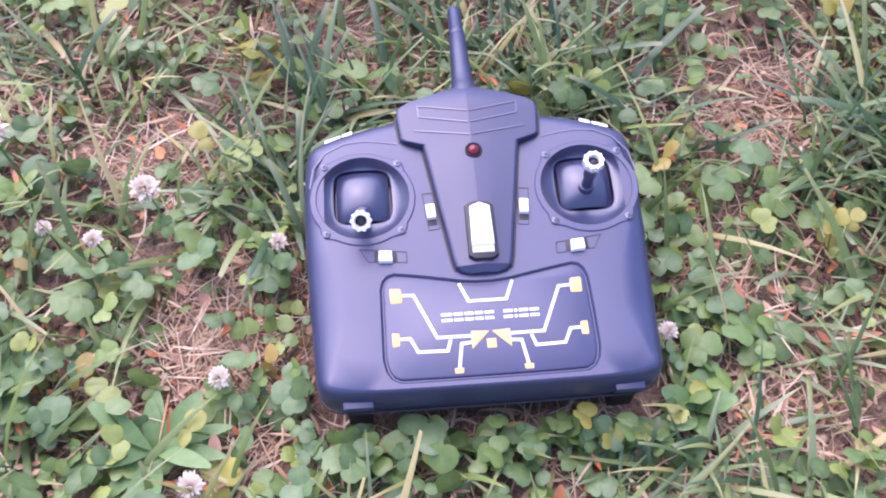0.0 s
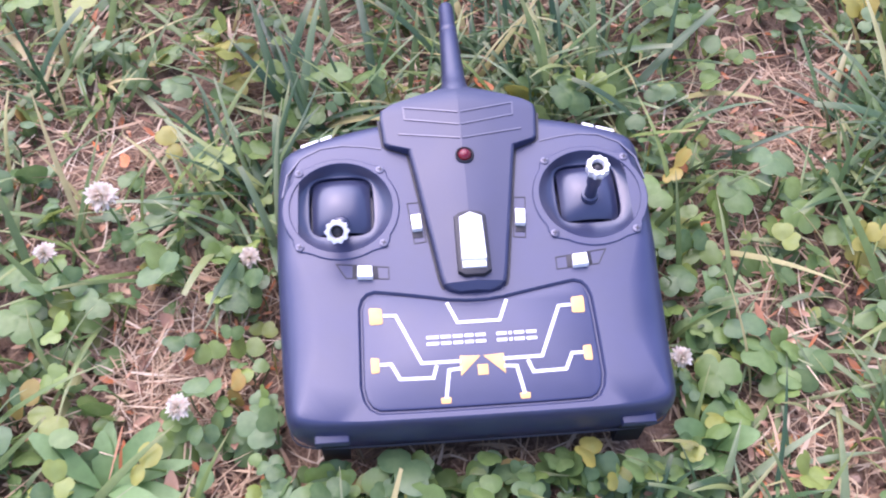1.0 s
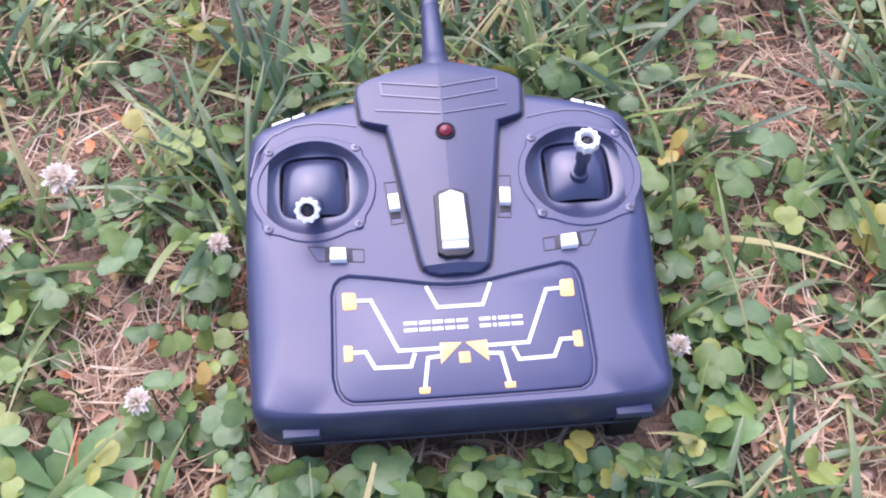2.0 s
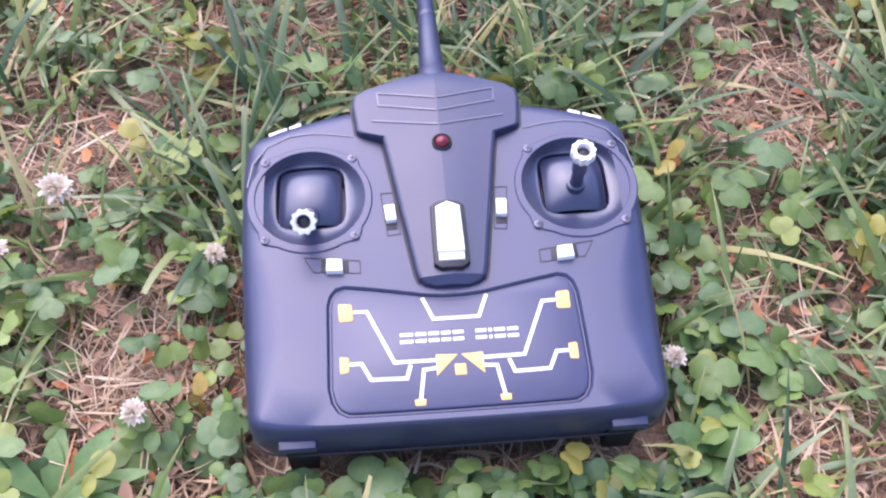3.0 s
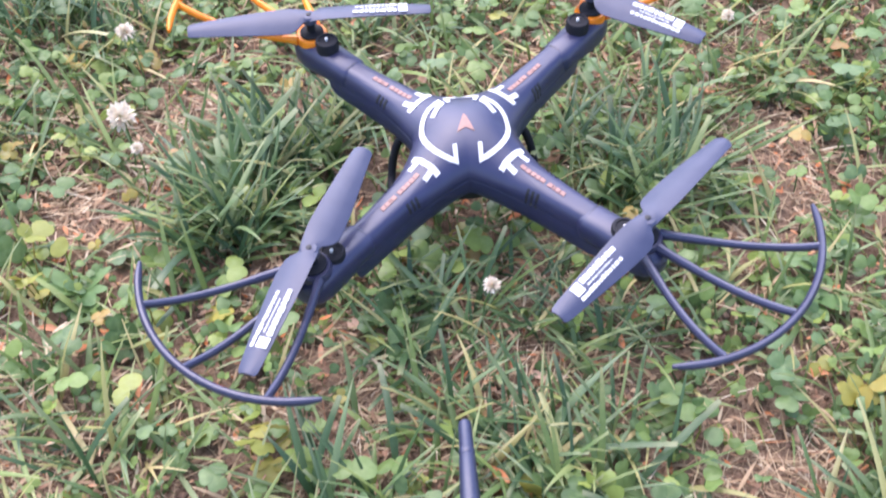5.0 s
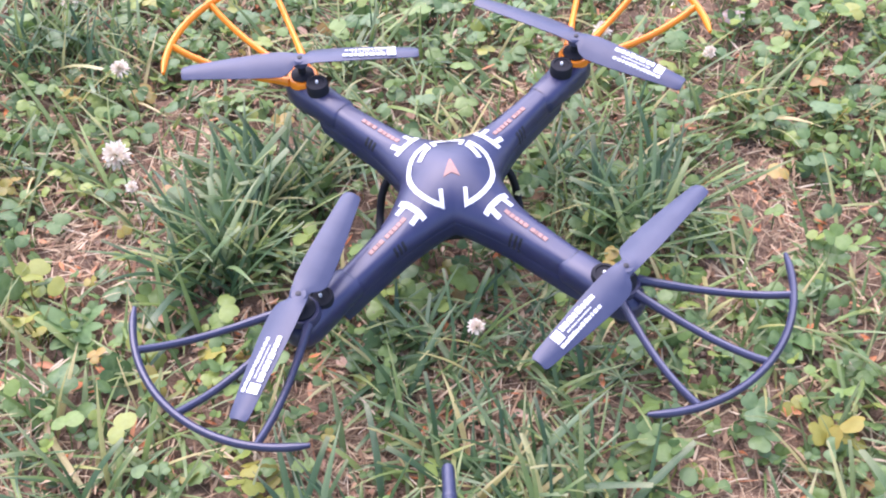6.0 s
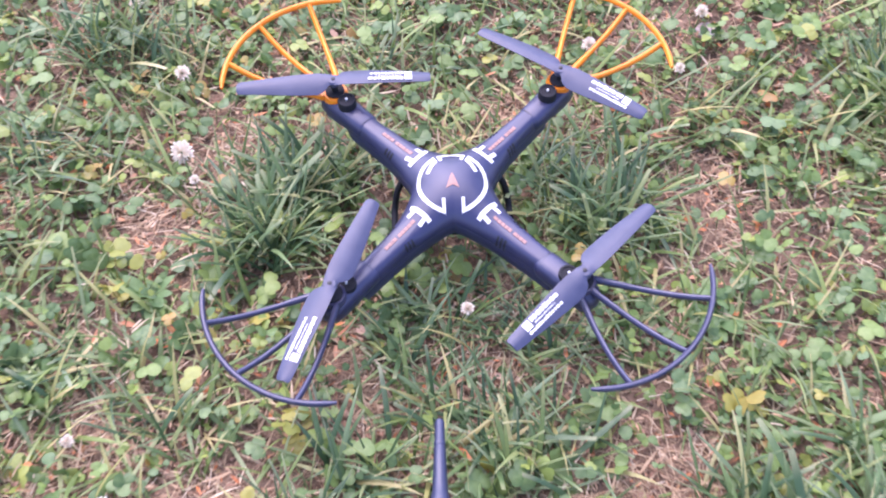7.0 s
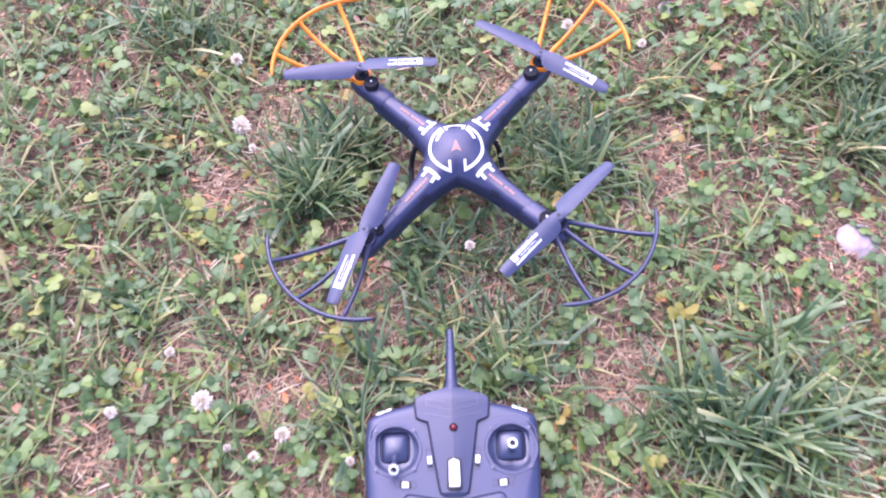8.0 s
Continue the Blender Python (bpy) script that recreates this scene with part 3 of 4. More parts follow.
def make_drone():
    m = basis((0.006, 0.6243, 0.1115), (0.9915, 0.1221, 0.0448), (-0.1254, 0.9888, 0.0807)) @ Matrix.Translation((0, 0, -0.085))
    dr = thing("quadcopter", m, "black toy quadcopter with orange rear guards standing in the grass", "drone")
    LIFT[dr.name] = 0.085
    off = -0.002
    # shell
    angles = []
    for q in (ARM, math.pi - ARM, math.pi + ARM, 2 * math.pi - ARM):
        angles += [q + sgn * w for w, sgn in [(0, 1)] + [(0.012 * k, sg) for k in range(1, 8) for sg in (1, -1)] + [(0.1 + 0.04 * k, sg) for k in range(0, 17) for sg in (1, -1)]]
    angles = sorted({round(a % (2 * math.pi), 4) for a in angles})
    out = [(a, star_radius(a)) for a in angles]
    levels = [0.02, 0.12, 0.22, 0.32, 0.41, 0.5, 0.55, 0.6, 0.65, 0.7, 0.75, 0.8, 0.84, 0.88, 0.91, 0.94, 0.96, 0.98, 0.99, 1.0]
    rings = []
    for rho in levels:
        ring = []
        for a, R in out:
            r = 0.026 * rho / 0.5 if rho < 0.5 else 0.026 + (R - 0.026) * (rho - 0.5) / 0.5
            x, y = r * math.cos(a), r * math.sin(a) + off
            ring.append((x, y, deck(x, y)))
        rings.append(ring)
    for rho, dz in ((1.0, -0.0012), (0.996, -0.0014), (0.996, -0.0018), (1.002, -0.0020), (1.006, -0.006), (1.0, -0.010), (0.98, -0.0145), (0.9, -0.0175), (0.75, -0.019), (0.4, -0.021), (0.05, -0.022)):
        ring = []
        for a, R in out:
            e = deck(R * math.cos(a) * 0.9999, R * math.sin(a) * 0.9999 + off)
            ring.append((rho * R * math.cos(a), rho * R * math.sin(a) + off, min(e, -0.026) + dz))
        rings.append(ring)
    shell = part("body", loft(rings), DRONE, dr, "glossy black cross-shaped shell with white markings", 30)

    def deck_line(pts, w, mat, name):
        part(name, strip(pts, w, deck, 0.0006, 0.0025), mat, shell)

    cy = -0.004
    W = 0.0032
    # ring arcs with hooked ends
    for s in (-1, 1):
        ang = [90 - s * a for a in (38, 50, 62, 74, 86, 98, 110, 122, 134, 146, 158)]
        arc = [(0.0285 * math.cos(radians(a)), cy + 0.0285 * math.sin(radians(a))) for a in ang]
        deck_line([(s * 0.0205, cy + 0.0085), (s * 0.0165, cy + 0.0165), (s * 0.0135, cy + 0.0205)] + [(s * 0.0155, cy + 0.0245)] + arc, W, WHITE, "marking")
        deck_line([arc[-1], (s * 0.0080, cy - 0.0272), (s * 0.0082, cy - 0.0172)], W * 0.85, WHITE, "marking")
        deck_line([(s * 0.0085, cy + 0.0215), (s * 0.0105, cy + 0.0270), (0, cy + 0.0305)], W * 0.85, WHITE, "marking")
    bm = bmesh.new()
    tips = [(0, cy + 0.0066), (0.0056, cy - 0.0092), (0, cy - 0.0062), (-0.0056, cy - 0.0092)]
    for k in (1, 3):
        rows_ = []
        for i in range(9):
            p, q = Vector(tips[0]).lerp(Vector(tips[k]), i / 8), Vector(tips[0]).lerp(Vector(tips[2]), i / 8)
            across = [p.lerp(q, j / 4) for j in range(5)]
            rows_.append([(v.x, v.y, deck(v.x, v.y) + 0.0005) for v in across] + [(v.x, v.y, deck(v.x, v.y) - 0.0005) for v in reversed(across)])
        loft(rows_[1:], bm=bm)
    part("arrow", bm, SALMON, shell, "small orange arrow")
    # corner marks and print along each arm
    for hx, hy in HUBS:
        d = Vector((hx, hy)).normalized()
        n = Vector((-d.y, d.x))
        o = Vector((0, off))
        P = lambda s, t: tuple(o + d * s + n * t)
        deck_line([P(0.0405, -0.0108), P(0.0398, -0.0060), P(0.0398, 0.0060), P(0.0405, 0.0108)], 0.0038, WHITE, "marking")
        for t in (-0.0058, 0.0058):
            deck_line([P(0.0405, t), P(0.0490, t * 1.1)], 0.0034, WHITE, "marking")
        s = 0.0480
        for k, w in enumerate((3.9, 3.3, 3.3, 3.0, 3.4, 0, 3.4, 1.3, 3.4, 3.4)):
            if w:
                deck_line([P(s, 0.0), P(s + w / 1000, 0.0)], 0.0030, SALMON, "print_bar")
            s += w / 1000 + 0.0006 if w else 0.0020
        for sgn in (-1, 1):
            for k in range(3):
                s = 0.062 + 0.0036 * k
                w = arm_half(s)
                deck_line([P(s + 0.0006 * j / 8, sgn * w * (0.70 + 0.28 * j / 8)) for j in range(9)], 0.0018, DARK, "vent_slot")
        # collar line where the pod begins
        deck_line([P(0.104, 0.0095 * k / 5) for k in range(-5, 6)], 0.0007, DARK, "seam")
        # pod under the propeller
        rings = []
        for s, w, zt, zb in ((0.099, 8.4, -22.6, -38), (0.1035, 10.8, -20.6, -40), (0.1045, 11.1, -20.2, -40.6), (0.116, 11.2, -19.6, -41), (0.130, 11.6, -18.4, -43), (0.144, 12.2, -18, -43), (0.152, 11.2, -19, -40), (0.157, 7.6, -22.5, -37), (0.159, 3, -26, -33)):
            zc, hz = (zt + zb) / 2, (zt - zb) / 2
            ring = []
            for k in range(20):
                a = 2 * math.pi * k / 20
                c, q = math.cos(a), math.sin(a)
                f = 1 / (abs(c) ** 3 + abs(q) ** 3) ** (1 / 3)
                p = P(s, w / 1000 * c * f)
                ring.append((p[0], p[1], (zc + hz * q * f) / 1000))
            rings.append(ring)
        pod = part("motor_pod", loft(rings), DRONE, dr, "rounded black pod at the end of the arm", 40)
        mx, my = P(0.1285, 0.0)
        motor = part("motor_cap", lathe([(r, z - (0.0 if hy > 0 else 0.0045)) for r, z in ((0.0082, -0.022), (0.0082, -0.0125), (0.0076, -0.0112), (0.0058, -0.0110), (0.0054, -0.0118), (0.001, -0.0118))], 28, (mx, my, 0)), MATTE, pod, "round black motor cap")
        # tiny pale pin added to give the cap its bright glint
        part("glint_pin", lathe([(r, z - (0.0 if hy > 0 else 0.0045)) for r, z in ((0.0011, -0.012), (0.0011, -0.0100), (0.0005, -0.0094))], 12, (mx, my, 0)), STEEL, motor, "pale pin that stands in for a glint on the motor cap")
        part("shaft", lathe([(0.0085, -0.020), (0.0085, -0.0135), (0.0060, -0.0125), (0.0030, -0.0120), (0.0030, 0.0010)], 24, (hx, hy, 0)), MATTE, pod)
        part("lamp_peg", lathe([(0.0035, -0.0520), (0.0050, -0.0500), (0.0055, -0.0400), (0.0058, -0.036)], 16, (P(0.146, 0)[0], P(0.146, 0)[1], 0)), DARK, pod)

    # propellers: hub and two twisted blades
    for (hx, hy), turn, flip in zip(HUBS, (0.5, -38.0, 66.8, 43.5), (1, -1, -1, 1)):
        lead = [(0.0, 5.0), (0.05, 6.0), (0.08, 9.5), (0.11, 11.4), (0.16, 12.8), (0.25, 12.9), (0.4, 12.2), (0.6, 10.6), (0.8, 8.6), (0.93, 7.4), (0.98, 6.8), (1.0, 5.4)]
        trail = [(0.0, -6.0), (0.05, -6.4), (0.08, -6.6), (0.11, -6.8), (0.16, -7.0), (0.25, -7.2), (0.4, -7.0), (0.6, -6.4), (0.8, -5.8), (0.93, -5.4), (0.98, -5.0), (1.0, -3.8)]
        bm = bmesh.new()
        R = 0.086
        base = Matrix.Translation((hx, hy, 0)) @ Matrix.Rotation(radians(turn), 4, "Z")
        for side in (0, 1):
            spin = base @ Matrix.Rotation(math.pi * side, 4, "Z")
            rings = []
            for (u, a), (_, b) in zip(lead, trail):
                twist = -radians(24 - 14 * u) * min(1, u / 0.15) * flip
                droop = -0.0035 * u ** 2
                ring = []
                for q, th in ((0.0, 0.0003), (0.25, 0.0008), (0.5, 0.0010), (0.75, 0.0008), (1.0, 0.0003)):
                    c = (b + (a - b) * q) * flip / 1000
                    camber = 0.0012 * (1 - (2 * q - 1) ** 2)
                    ring.append((u * R, c, droop + c * math.sin(twist) * 0.8 + camber + th))
                for q, th in ((1.0, -0.0003), (0.75, -0.0005), (0.5, -0.0006), (0.25, -0.0005), (0.0, -0.0003)):
                    c = (b + (a - b) * q) * flip / 1000
                    camber = 0.0012 * (1 - (2 * q - 1) ** 2)
                    ring.append((u * R, c, droop + c * math.sin(twist) * 0.8 + camber + th))
                rings.append([spin @ Vector(p) for p in ring])
            loft(rings, bm=bm)
        lathe([(0.0056, -0.004), (0.0058, 0.0004), (0.0046, 0.0016), (0.0010, 0.0019)], 22, (hx, hy, 0), bm=bm)
        prop = part("propeller", bm, PROP, dr, "slate-grey two-bladed propeller with white print", 40)
        part("bolt", lathe([(0.0018, 0.0010), (0.0018, 0.0024), (0.0012, 0.0027)], 14, (hx, hy, 0)), DARK, prop)
        # print on one blade as plain bars
        face = 1 if turn < 1 else -1

        def blade_z(u, c):
            twist = -radians(24 - 14 * u) * flip
            half = 0.0115
            return -0.0035 * u ** 2 + c * math.sin(twist) * 0.8 + 0.0012 * max(0.0, 1 - ((c - 0.0015 * flip) / half) ** 2) + 0.0010

        rot = base if face == 1 else base @ Matrix.Rotation(math.pi, 4, "Z")

        def bar(u0, u1, c0, c1):
            bm = bmesh.new()
            rows_ = []
            for i in range(5):
                u = u0 + (u1 - u0) * i / 4
                rows_.append([rot @ Vector((u * R, c, blade_z(u, c) + dz)) for c, dz in ((c0, -0.0004), (c0, 0.0003), (c1, 0.0003), (c1, -0.0004))])
            loft(rows_, bm=bm)
            part("print_bar", bm, WHITE, prop)

        q = random.Random(5)
        for low, high, sizes, start, stop in ((0.0036, 0.0060, (0.016, 0.036), 0.38, 0.78), (0.0010, 0.0020, (0.010, 0.020), 0.44, 0.70), (-0.0042, -0.0006, (0.022, 0.050), 0.36, 0.72)):
            u = start
            while u < stop:
                w = q.uniform(*sizes)
                trim = q.uniform(0, 0.25) * (high - low)
                bar(u, min(0.82, u + w), (low + trim) * flip, high * flip)
                u += w + q.uniform(0.006, 0.012)
        bar(0.735, 0.81, -0.0042 * flip, 0.0026 * flip)

    # guards
    for hx, hy in HUBS:
        rear = hy > 0
        mat = ORANGE if rear else GUARD
        d = Vector((hx, hy)).normalized()
        mid = math.degrees(math.atan2(d.y, d.x))
        c = Vector((hx, hy)) + d * 0.0035
        R = 0.0965
        pts = []
        for k in range(33):
            a = mid - 49 + 98 * k / 32
            pts.append((c.x + R * math.cos(radians(a)), c.y + R * math.sin(radians(a)), -0.0015))
        guard = part("guard", tube(pts, [0.0012, 0.0019] + [0.0023] * 29 + [0.0019, 0.0012], 10, flat=1.25), mat, dr, "bright orange propeller guard" if rear else "black propeller guard")
        for da, root in ((-31, -62), (0, 0), (31, 62)):
            e = (c.x + R * math.cos(radians(mid + da)), c.y + R * math.sin(radians(mid + da)))
            b = (hx + 0.0105 * math.cos(radians(mid + root)), hy + 0.0105 * math.sin(radians(mid + root)))
            pts = []
            for k in range(13):
                f = k / 12
                dip = -0.0185 + 0.0165 * f ** 3
                bow = 0.0012 * math.sin(math.pi * f) * (1 if da > 0 else -1 if da < 0 else 0.5)
                nx, ny = -(e[1] - b[1]), (e[0] - b[0])
                L = math.hypot(nx, ny)
                pts.append((b[0] + (e[0] - b[0]) * f + nx / L * bow, b[1] + (e[1] - b[1]) * f + ny / L * bow, dip))
            part("spoke", tube(pts, [0.0034] + [0.0027] * 3 + [0.0023] * 9, 10, flat=1.2), mat, guard)
        part("clip", lathe([(0.0112, -0.0225), (0.0116, -0.0170), (0.0104, -0.0150), (0.0090, -0.0150)], 26, (hx, hy, 0)), mat, guard)

    # belly and skids
    part("belly", prism(mm(rounded([(-20, -26), (20, -26), (24, 0), (20, 26), (-20, 26), (-24, 0)], 2)), -0.060, -0.042, 0.002), DARK, dr, "dark battery bay under the shell")
    for s in (-1, 1):
        pts = [(s * 0.030, -0.016, -0.040), (s * 0.042, -0.017, -0.048), (s * 0.048, -0.016, -0.062), (s * 0.051, -0.012, -0.077), (s * 0.052, -0.004, -0.083), (s * 0.052, 0.012, -0.083), (s * 0.051, 0.020, -0.077), (s * 0.048, 0.024, -0.062), (s * 0.042, 0.025, -0.048), (s * 0.030, 0.024, -0.040)]
        fine = []
        for i in range(len(pts) - 1):
            for k in range(4):
                p0, p1, p2, p3 = (Vector(pts[max(0, min(len(pts) - 1, i + j))]) for j in (-1, 0, 1, 2))
                f = k / 4
                fine.append(0.5 * ((2 * p1) + (p2 - p0) * f + (2 * p0 - 5 * p1 + 4 * p2 - p3) * f * f + (3 * p1 - p0 - 3 * p2 + p3) * f ** 3))
        part("landing_skid", tube(fine + [Vector(pts[-1])], 0.0030, 12), MATTE, dr, "curved black landing skid")
    return dr


drone = make_drone()


# ---- the ground: one sheet of bare soil to the horizon ----
def soil_height(x, y):
    return 0.0045 * noise.noise((x * 14, y * 14, 0.3)) + 0.0025 * noise.noise((x * 45, y * 45, 5.0)) + 0.0012 * noise.noise((x * 120, y * 120, 9.0)) - 0.002


def make_ground():
    n = 230
    us = np.linspace(-1, 1, n + 1)
    xs = 0.04 + 0.95 * us + 400 * np.abs(us) ** 41 * np.sign(us)
    ys = 0.50 + 0.95 * us + 400 * np.abs(us) ** 41 * np.sign(us)
    verts = [(x, y, soil_height(x, y) if abs(x) < 3 and abs(y) < 3 else -0.01) for y in ys for x in xs]
    k = n + 1
    faces = [(j * k + i, j * k + i + 1, (j + 1) * k + i + 1, (j + 1) * k + i) for j in range(n) for i in range(n)]
    me = bpy.data.meshes.new("ground")
    me.from_pydata(verts, [], faces)
    me.materials.append(SOIL)
    me.polygons.foreach_set("use_smooth", [True] * len(me.polygons))
    return tagged(new("ground", me), "reddish brown crumbly lawn soil", "ground", kind="structure")


make_ground()
rng = random.Random(11)


# ---- plant pieces: templates of points, faces and the share along each piece ----
def leaflet(size, fold, curl, wide):
    mid = [0.0, 0.14, 0.33, 0.55, 0.75, 0.92]
    side = [(0.20, 0.06), (0.42, 0.22), (0.545, 0.45), (0.555, 0.68), (0.44, 0.88), (0.20, 0.985)]
    pts, al = [], []
    for y in mid:
        pts.append((0, y * size, -curl * y * y * size)), al.append(0.95 - 0.15 * y)
    for sg in (-1, 1):
        for x, y in side:
            pts.append((sg * x * wide * size, y * size, (fold * x - curl * y * y - 0.22 * x * x + 0.05 * math.sin(9 * y + 3 * sg)) * size)), al.append(0.30 + 0.4 * abs(x))
    f = []
    for b in (6, 12):
        half = [(0, 1, b)] + [(b + i, i + 1, i + 2, b + i + 1) for i in range(4)] + [(b + 4, 5, b + 5)]
        f += half if b == 6 else [tuple(reversed(q)) for q in half]
    return pts, f, al


def stem(p0, p1, r, bend=(0, 0)):
    pts, al, f = [], [], []
    a, b = Vector(p0), Vector(p1)
    for i in range(4):
        t = i / 3
        c = a.lerp(b, t) + Vector((bend[0], bend[1], 0)) * math.sin(math.pi * t)
        for k in range(3):
            g = 2 * math.pi * k / 3
            pts.append((c.x + r * math.cos(g), c.y + r * math.sin(g), c.z)), al.append(0.5)
    for i in range(3):
        for k in range(3):
            f.append((i * 3 + k, i * 3 + (k + 1) % 3, i * 3 + 3 + (k + 1) % 3, i * 3 + 3 + k))
    return pts, f, al


def joined(pieces):
    V, F, A = [], [], []
    for pts, f, al in pieces:
        o = len(V)
        V += [tuple(p) for p in pts]
        F += [tuple(i + o for i in q) for q in f]
        A += al
    return V, F, A


def moved(piece, m):
    pts, f, al = piece
    return [tuple(m @ Vector(p)) for p in pts], f, al


def clover_leaf(r):
    """Three heart-shaped leaflets on a slim stalk, its foot at the origin."""
    h = r.uniform(0.008, 0.032)
    size = r.choice((0.0065, 0.0080, 0.0095, 0.0105, 0.0115, 0.0130, 0.0140))
    lean = Vector((r.uniform(-0.010, 0.010), r.uniform(-0.010, 0.010), h))
    tilt = Matrix.Translation(lean) @ Euler((r.gauss(0, 0.40), r.gauss(0, 0.40), r.uniform(0, 6.3))).to_matrix().to_4x4()
    pieces = [stem((0, 0, 0), lean, 0.0006, (r.uniform(-0.004, 0.004), r.uniform(-0.004, 0.004)))]
    lift = r.choice((r.uniform(-0.45, 0.0), r.uniform(-0.2, 0.2), r.uniform(0.1, 0.6)))
    count = r.choice((1, 2, 2, 3, 3, 3))
    uneven = r.uniform(0.10, 0.45)
    for k in range(count):
        leaf = leaflet(size * r.uniform(0.78, 1.12), r.uniform(-0.10, 0.05), r.uniform(-0.08, 0.20), r.uniform(0.92, 1.1))
        turn = Matrix.Rotation(2 * math.pi * k / 3 + r.uniform(-uneven, uneven), 4, "Z") @ Matrix.Rotation(lift + r.uniform(-uneven, uneven) * 1.6, 4, "X")
        pieces.append(moved(leaf, tilt @ turn))
    V, F, A = joined(pieces)
    # the leaflets grow from one point
    feet = [len(pieces[0][0]) + k * 18 for k in range(count)]
    F = [tuple(feet[0] if i in feet else i for i in q) for q in F]
    return V, F, A


def blade(length, width, lean, curve, keel=0.25, seg=6, sway=0.0, cut=1.0):
    """A grass blade that rises from the origin, leans towards +x and bends over."""
    pts, al, f = [], [], []
    x = z = y = 0.0
    for i in range(seg + 1):
        t = i / seg
        a = lean + curve * t
        if i:
            x += math.sin(a) * length / seg
            z += math.cos(a) * length / seg
            y += sway * t * length / seg
        w = width / 2 * (0.55 + 0.45 * min(1, t * 4)) * (1 - max(0, (t * cut - 0.35) / 0.65) ** 1.6) + 0.0001
        nx, nz = -math.cos(a), math.sin(a)
        for sg in (-1, 0, 1):
            d = -keel * w * (1 - abs(sg))
            pts.append((x + nx * d * -1, y + sg * w, z + nz * d * -1)), al.append(t)
    for i in range(seg):
        for k in range(2):
            b = i * 3 + k
            f.append((b, b + 1, b + 4, b + 3))
    return pts, f, al


def oval(length, width, fold, curl, seg=7, tip=1.0):
    """A long weed or dry leaf along +y."""
    pts, al, f = [], [], []
    for i in range(seg + 1):
        t = i / seg
        w = width / 2 * (math.sin(math.pi * min(1, t * 0.93 + 0.03)) ** 0.8) * (0.5 + 0.5 * t ** 0.7)
        for sg in (-1, 0, 1):
            pts.append((sg * w, t * length, abs(sg) * w * fold - curl * length * t * t)), al.append(t)
    for i in range(seg):
        for k in range(2):
            b = i * 3 + k
            f.append((b, b + 1, b + 4, b + 3))
    return pts, f, al


def plant_mesh(name, data, material):
    V, F, A = data
    me = bpy.data.meshes.new(name)
    me.from_pydata([tuple(v) for v in V], [], F)
    at = me.attributes.new("along", "FLOAT", "POINT")
    at.data.foreach_set("value", np.asarray(A, dtype=np.float32))
    me.materials.append(material)
    me.polygons.foreach_set("use_smooth", [True] * len(me.polygons))
    return me


def mass(name, templates, spots, material):
    """Many pieces joined in one mesh; spots: (template number, pose)."""
    V, F, A, o = [], [], [], 0
    arrays = [np.array(t[0]) for t in templates]
    for k, m in spots:
        mat = np.array(m)
        pts = arrays[k] @ mat[:3, :3].T + mat[:3, 3]
        V.append(pts)
        F += [tuple(i + o for i in q) for q in templates[k][1]]
        A += templates[k][2]
        o += len(pts)
    return plant_mesh(name, (np.vstack(V), F, A), material)


# ---- where things lie ----
REMOTE_M, DRONE_M = remote.matrix_basis.inverted(), drone.matrix_basis.inverted()


def in_remote(p, pad=0.0):
    q = REMOTE_M @ Vector(p)
    if -0.03 < q.z < 0.052 and abs(q.x) < 0.082 + pad and -0.086 - pad < q.y < 0.064 + pad:
        return True
    return abs(q.x) < 0.010 and 0.0 < q.y < 0.142 and 0.016 < q.z < 0.056


def in_drone(p):
    q = DRONE_M @ Vector(p)
    x, y, z = q.x, q.y, q.z - 0.085
    if z < -0.060 or z > 0.02:
        return False
    s = (abs(x) * 0.693 + abs(y) * 0.721)
    t = abs(abs(x) * 0.721 - abs(y) * 0.693)
    if z < -0.012:
        return s < 0.160 and t < arm_half(s) + 0.002
    return math.hypot(abs(x) - 0.1, abs(y) - 0.104) < 0.088


def clear(piece, m):
    pts = piece[0]
    for i in range(0, len(pts), 2):
        p = m @ Vector(pts[i])
        if in_remote(p) or in_drone(p):
            return False
    return True


BARE = [(-0.107, 0.230, 0.055), (-0.075, 0.200, 0.045), (-0.118, 0.215, 0.040), (-0.085, 0.265, 0.035), (0.175, 0.400, 0.045), (0.208, 0.412, 0.045), (0.150, 0.305, 0.028), (0.165, 0.205, 0.035), (-0.066, 0.425, 0.035), (-0.155, 0.360, 0.03), (-0.221, 0.733, 0.04), (0.240, 0.715, 0.07), (-0.277, 0.621, 0.05), (0.03, 0.50, 0.08), (0.06, 0.57, 0.06), (-0.06, 0.49, 0.05), (-0.26, 0.408, 0.05), (-0.334, 0.292, 0.06), (0.034, 0.792, 0.05), (0.456, 0.588, 0.05), (-0.05, 0.29, 0.02)]
GRASSY = [(-0.15, 0.63, 0.11), (0.12, 0.67, 0.09), (0.05, 0.44, 0.10), (-0.09, 0.36, 0.05), (0.30, 0.35, 0.09), (0.25, 0.37, 0.05), (-0.38, 0.70, 0.09), (-0.37, 0.85, 0.10), (0.47, 0.80, 0.12), (-0.08, 0.86, 0.10), (-0.27, 0.42, 0.12), (0.0, 0.54, 0.11), (0.14, 0.18, 0.05), (0.0, 0.75, 0.09), (-0.20, 0.44, 0.06)]


def near(spots, x, y):
    return max([0.0] + [1 - math.hypot(x - a, y - b) / r for a, b, r in spots])


def clover_share(x, y):
    v = 0.66 + 0.45 * noise.noise((x * 7, y * 7, 2.0)) + 0.40 * noise.noise((x * 22, y * 22, 7.0))
    v -= 0.80 * near(BARE, x, y) + 0.30 * near(GRASSY, x, y)
    return v


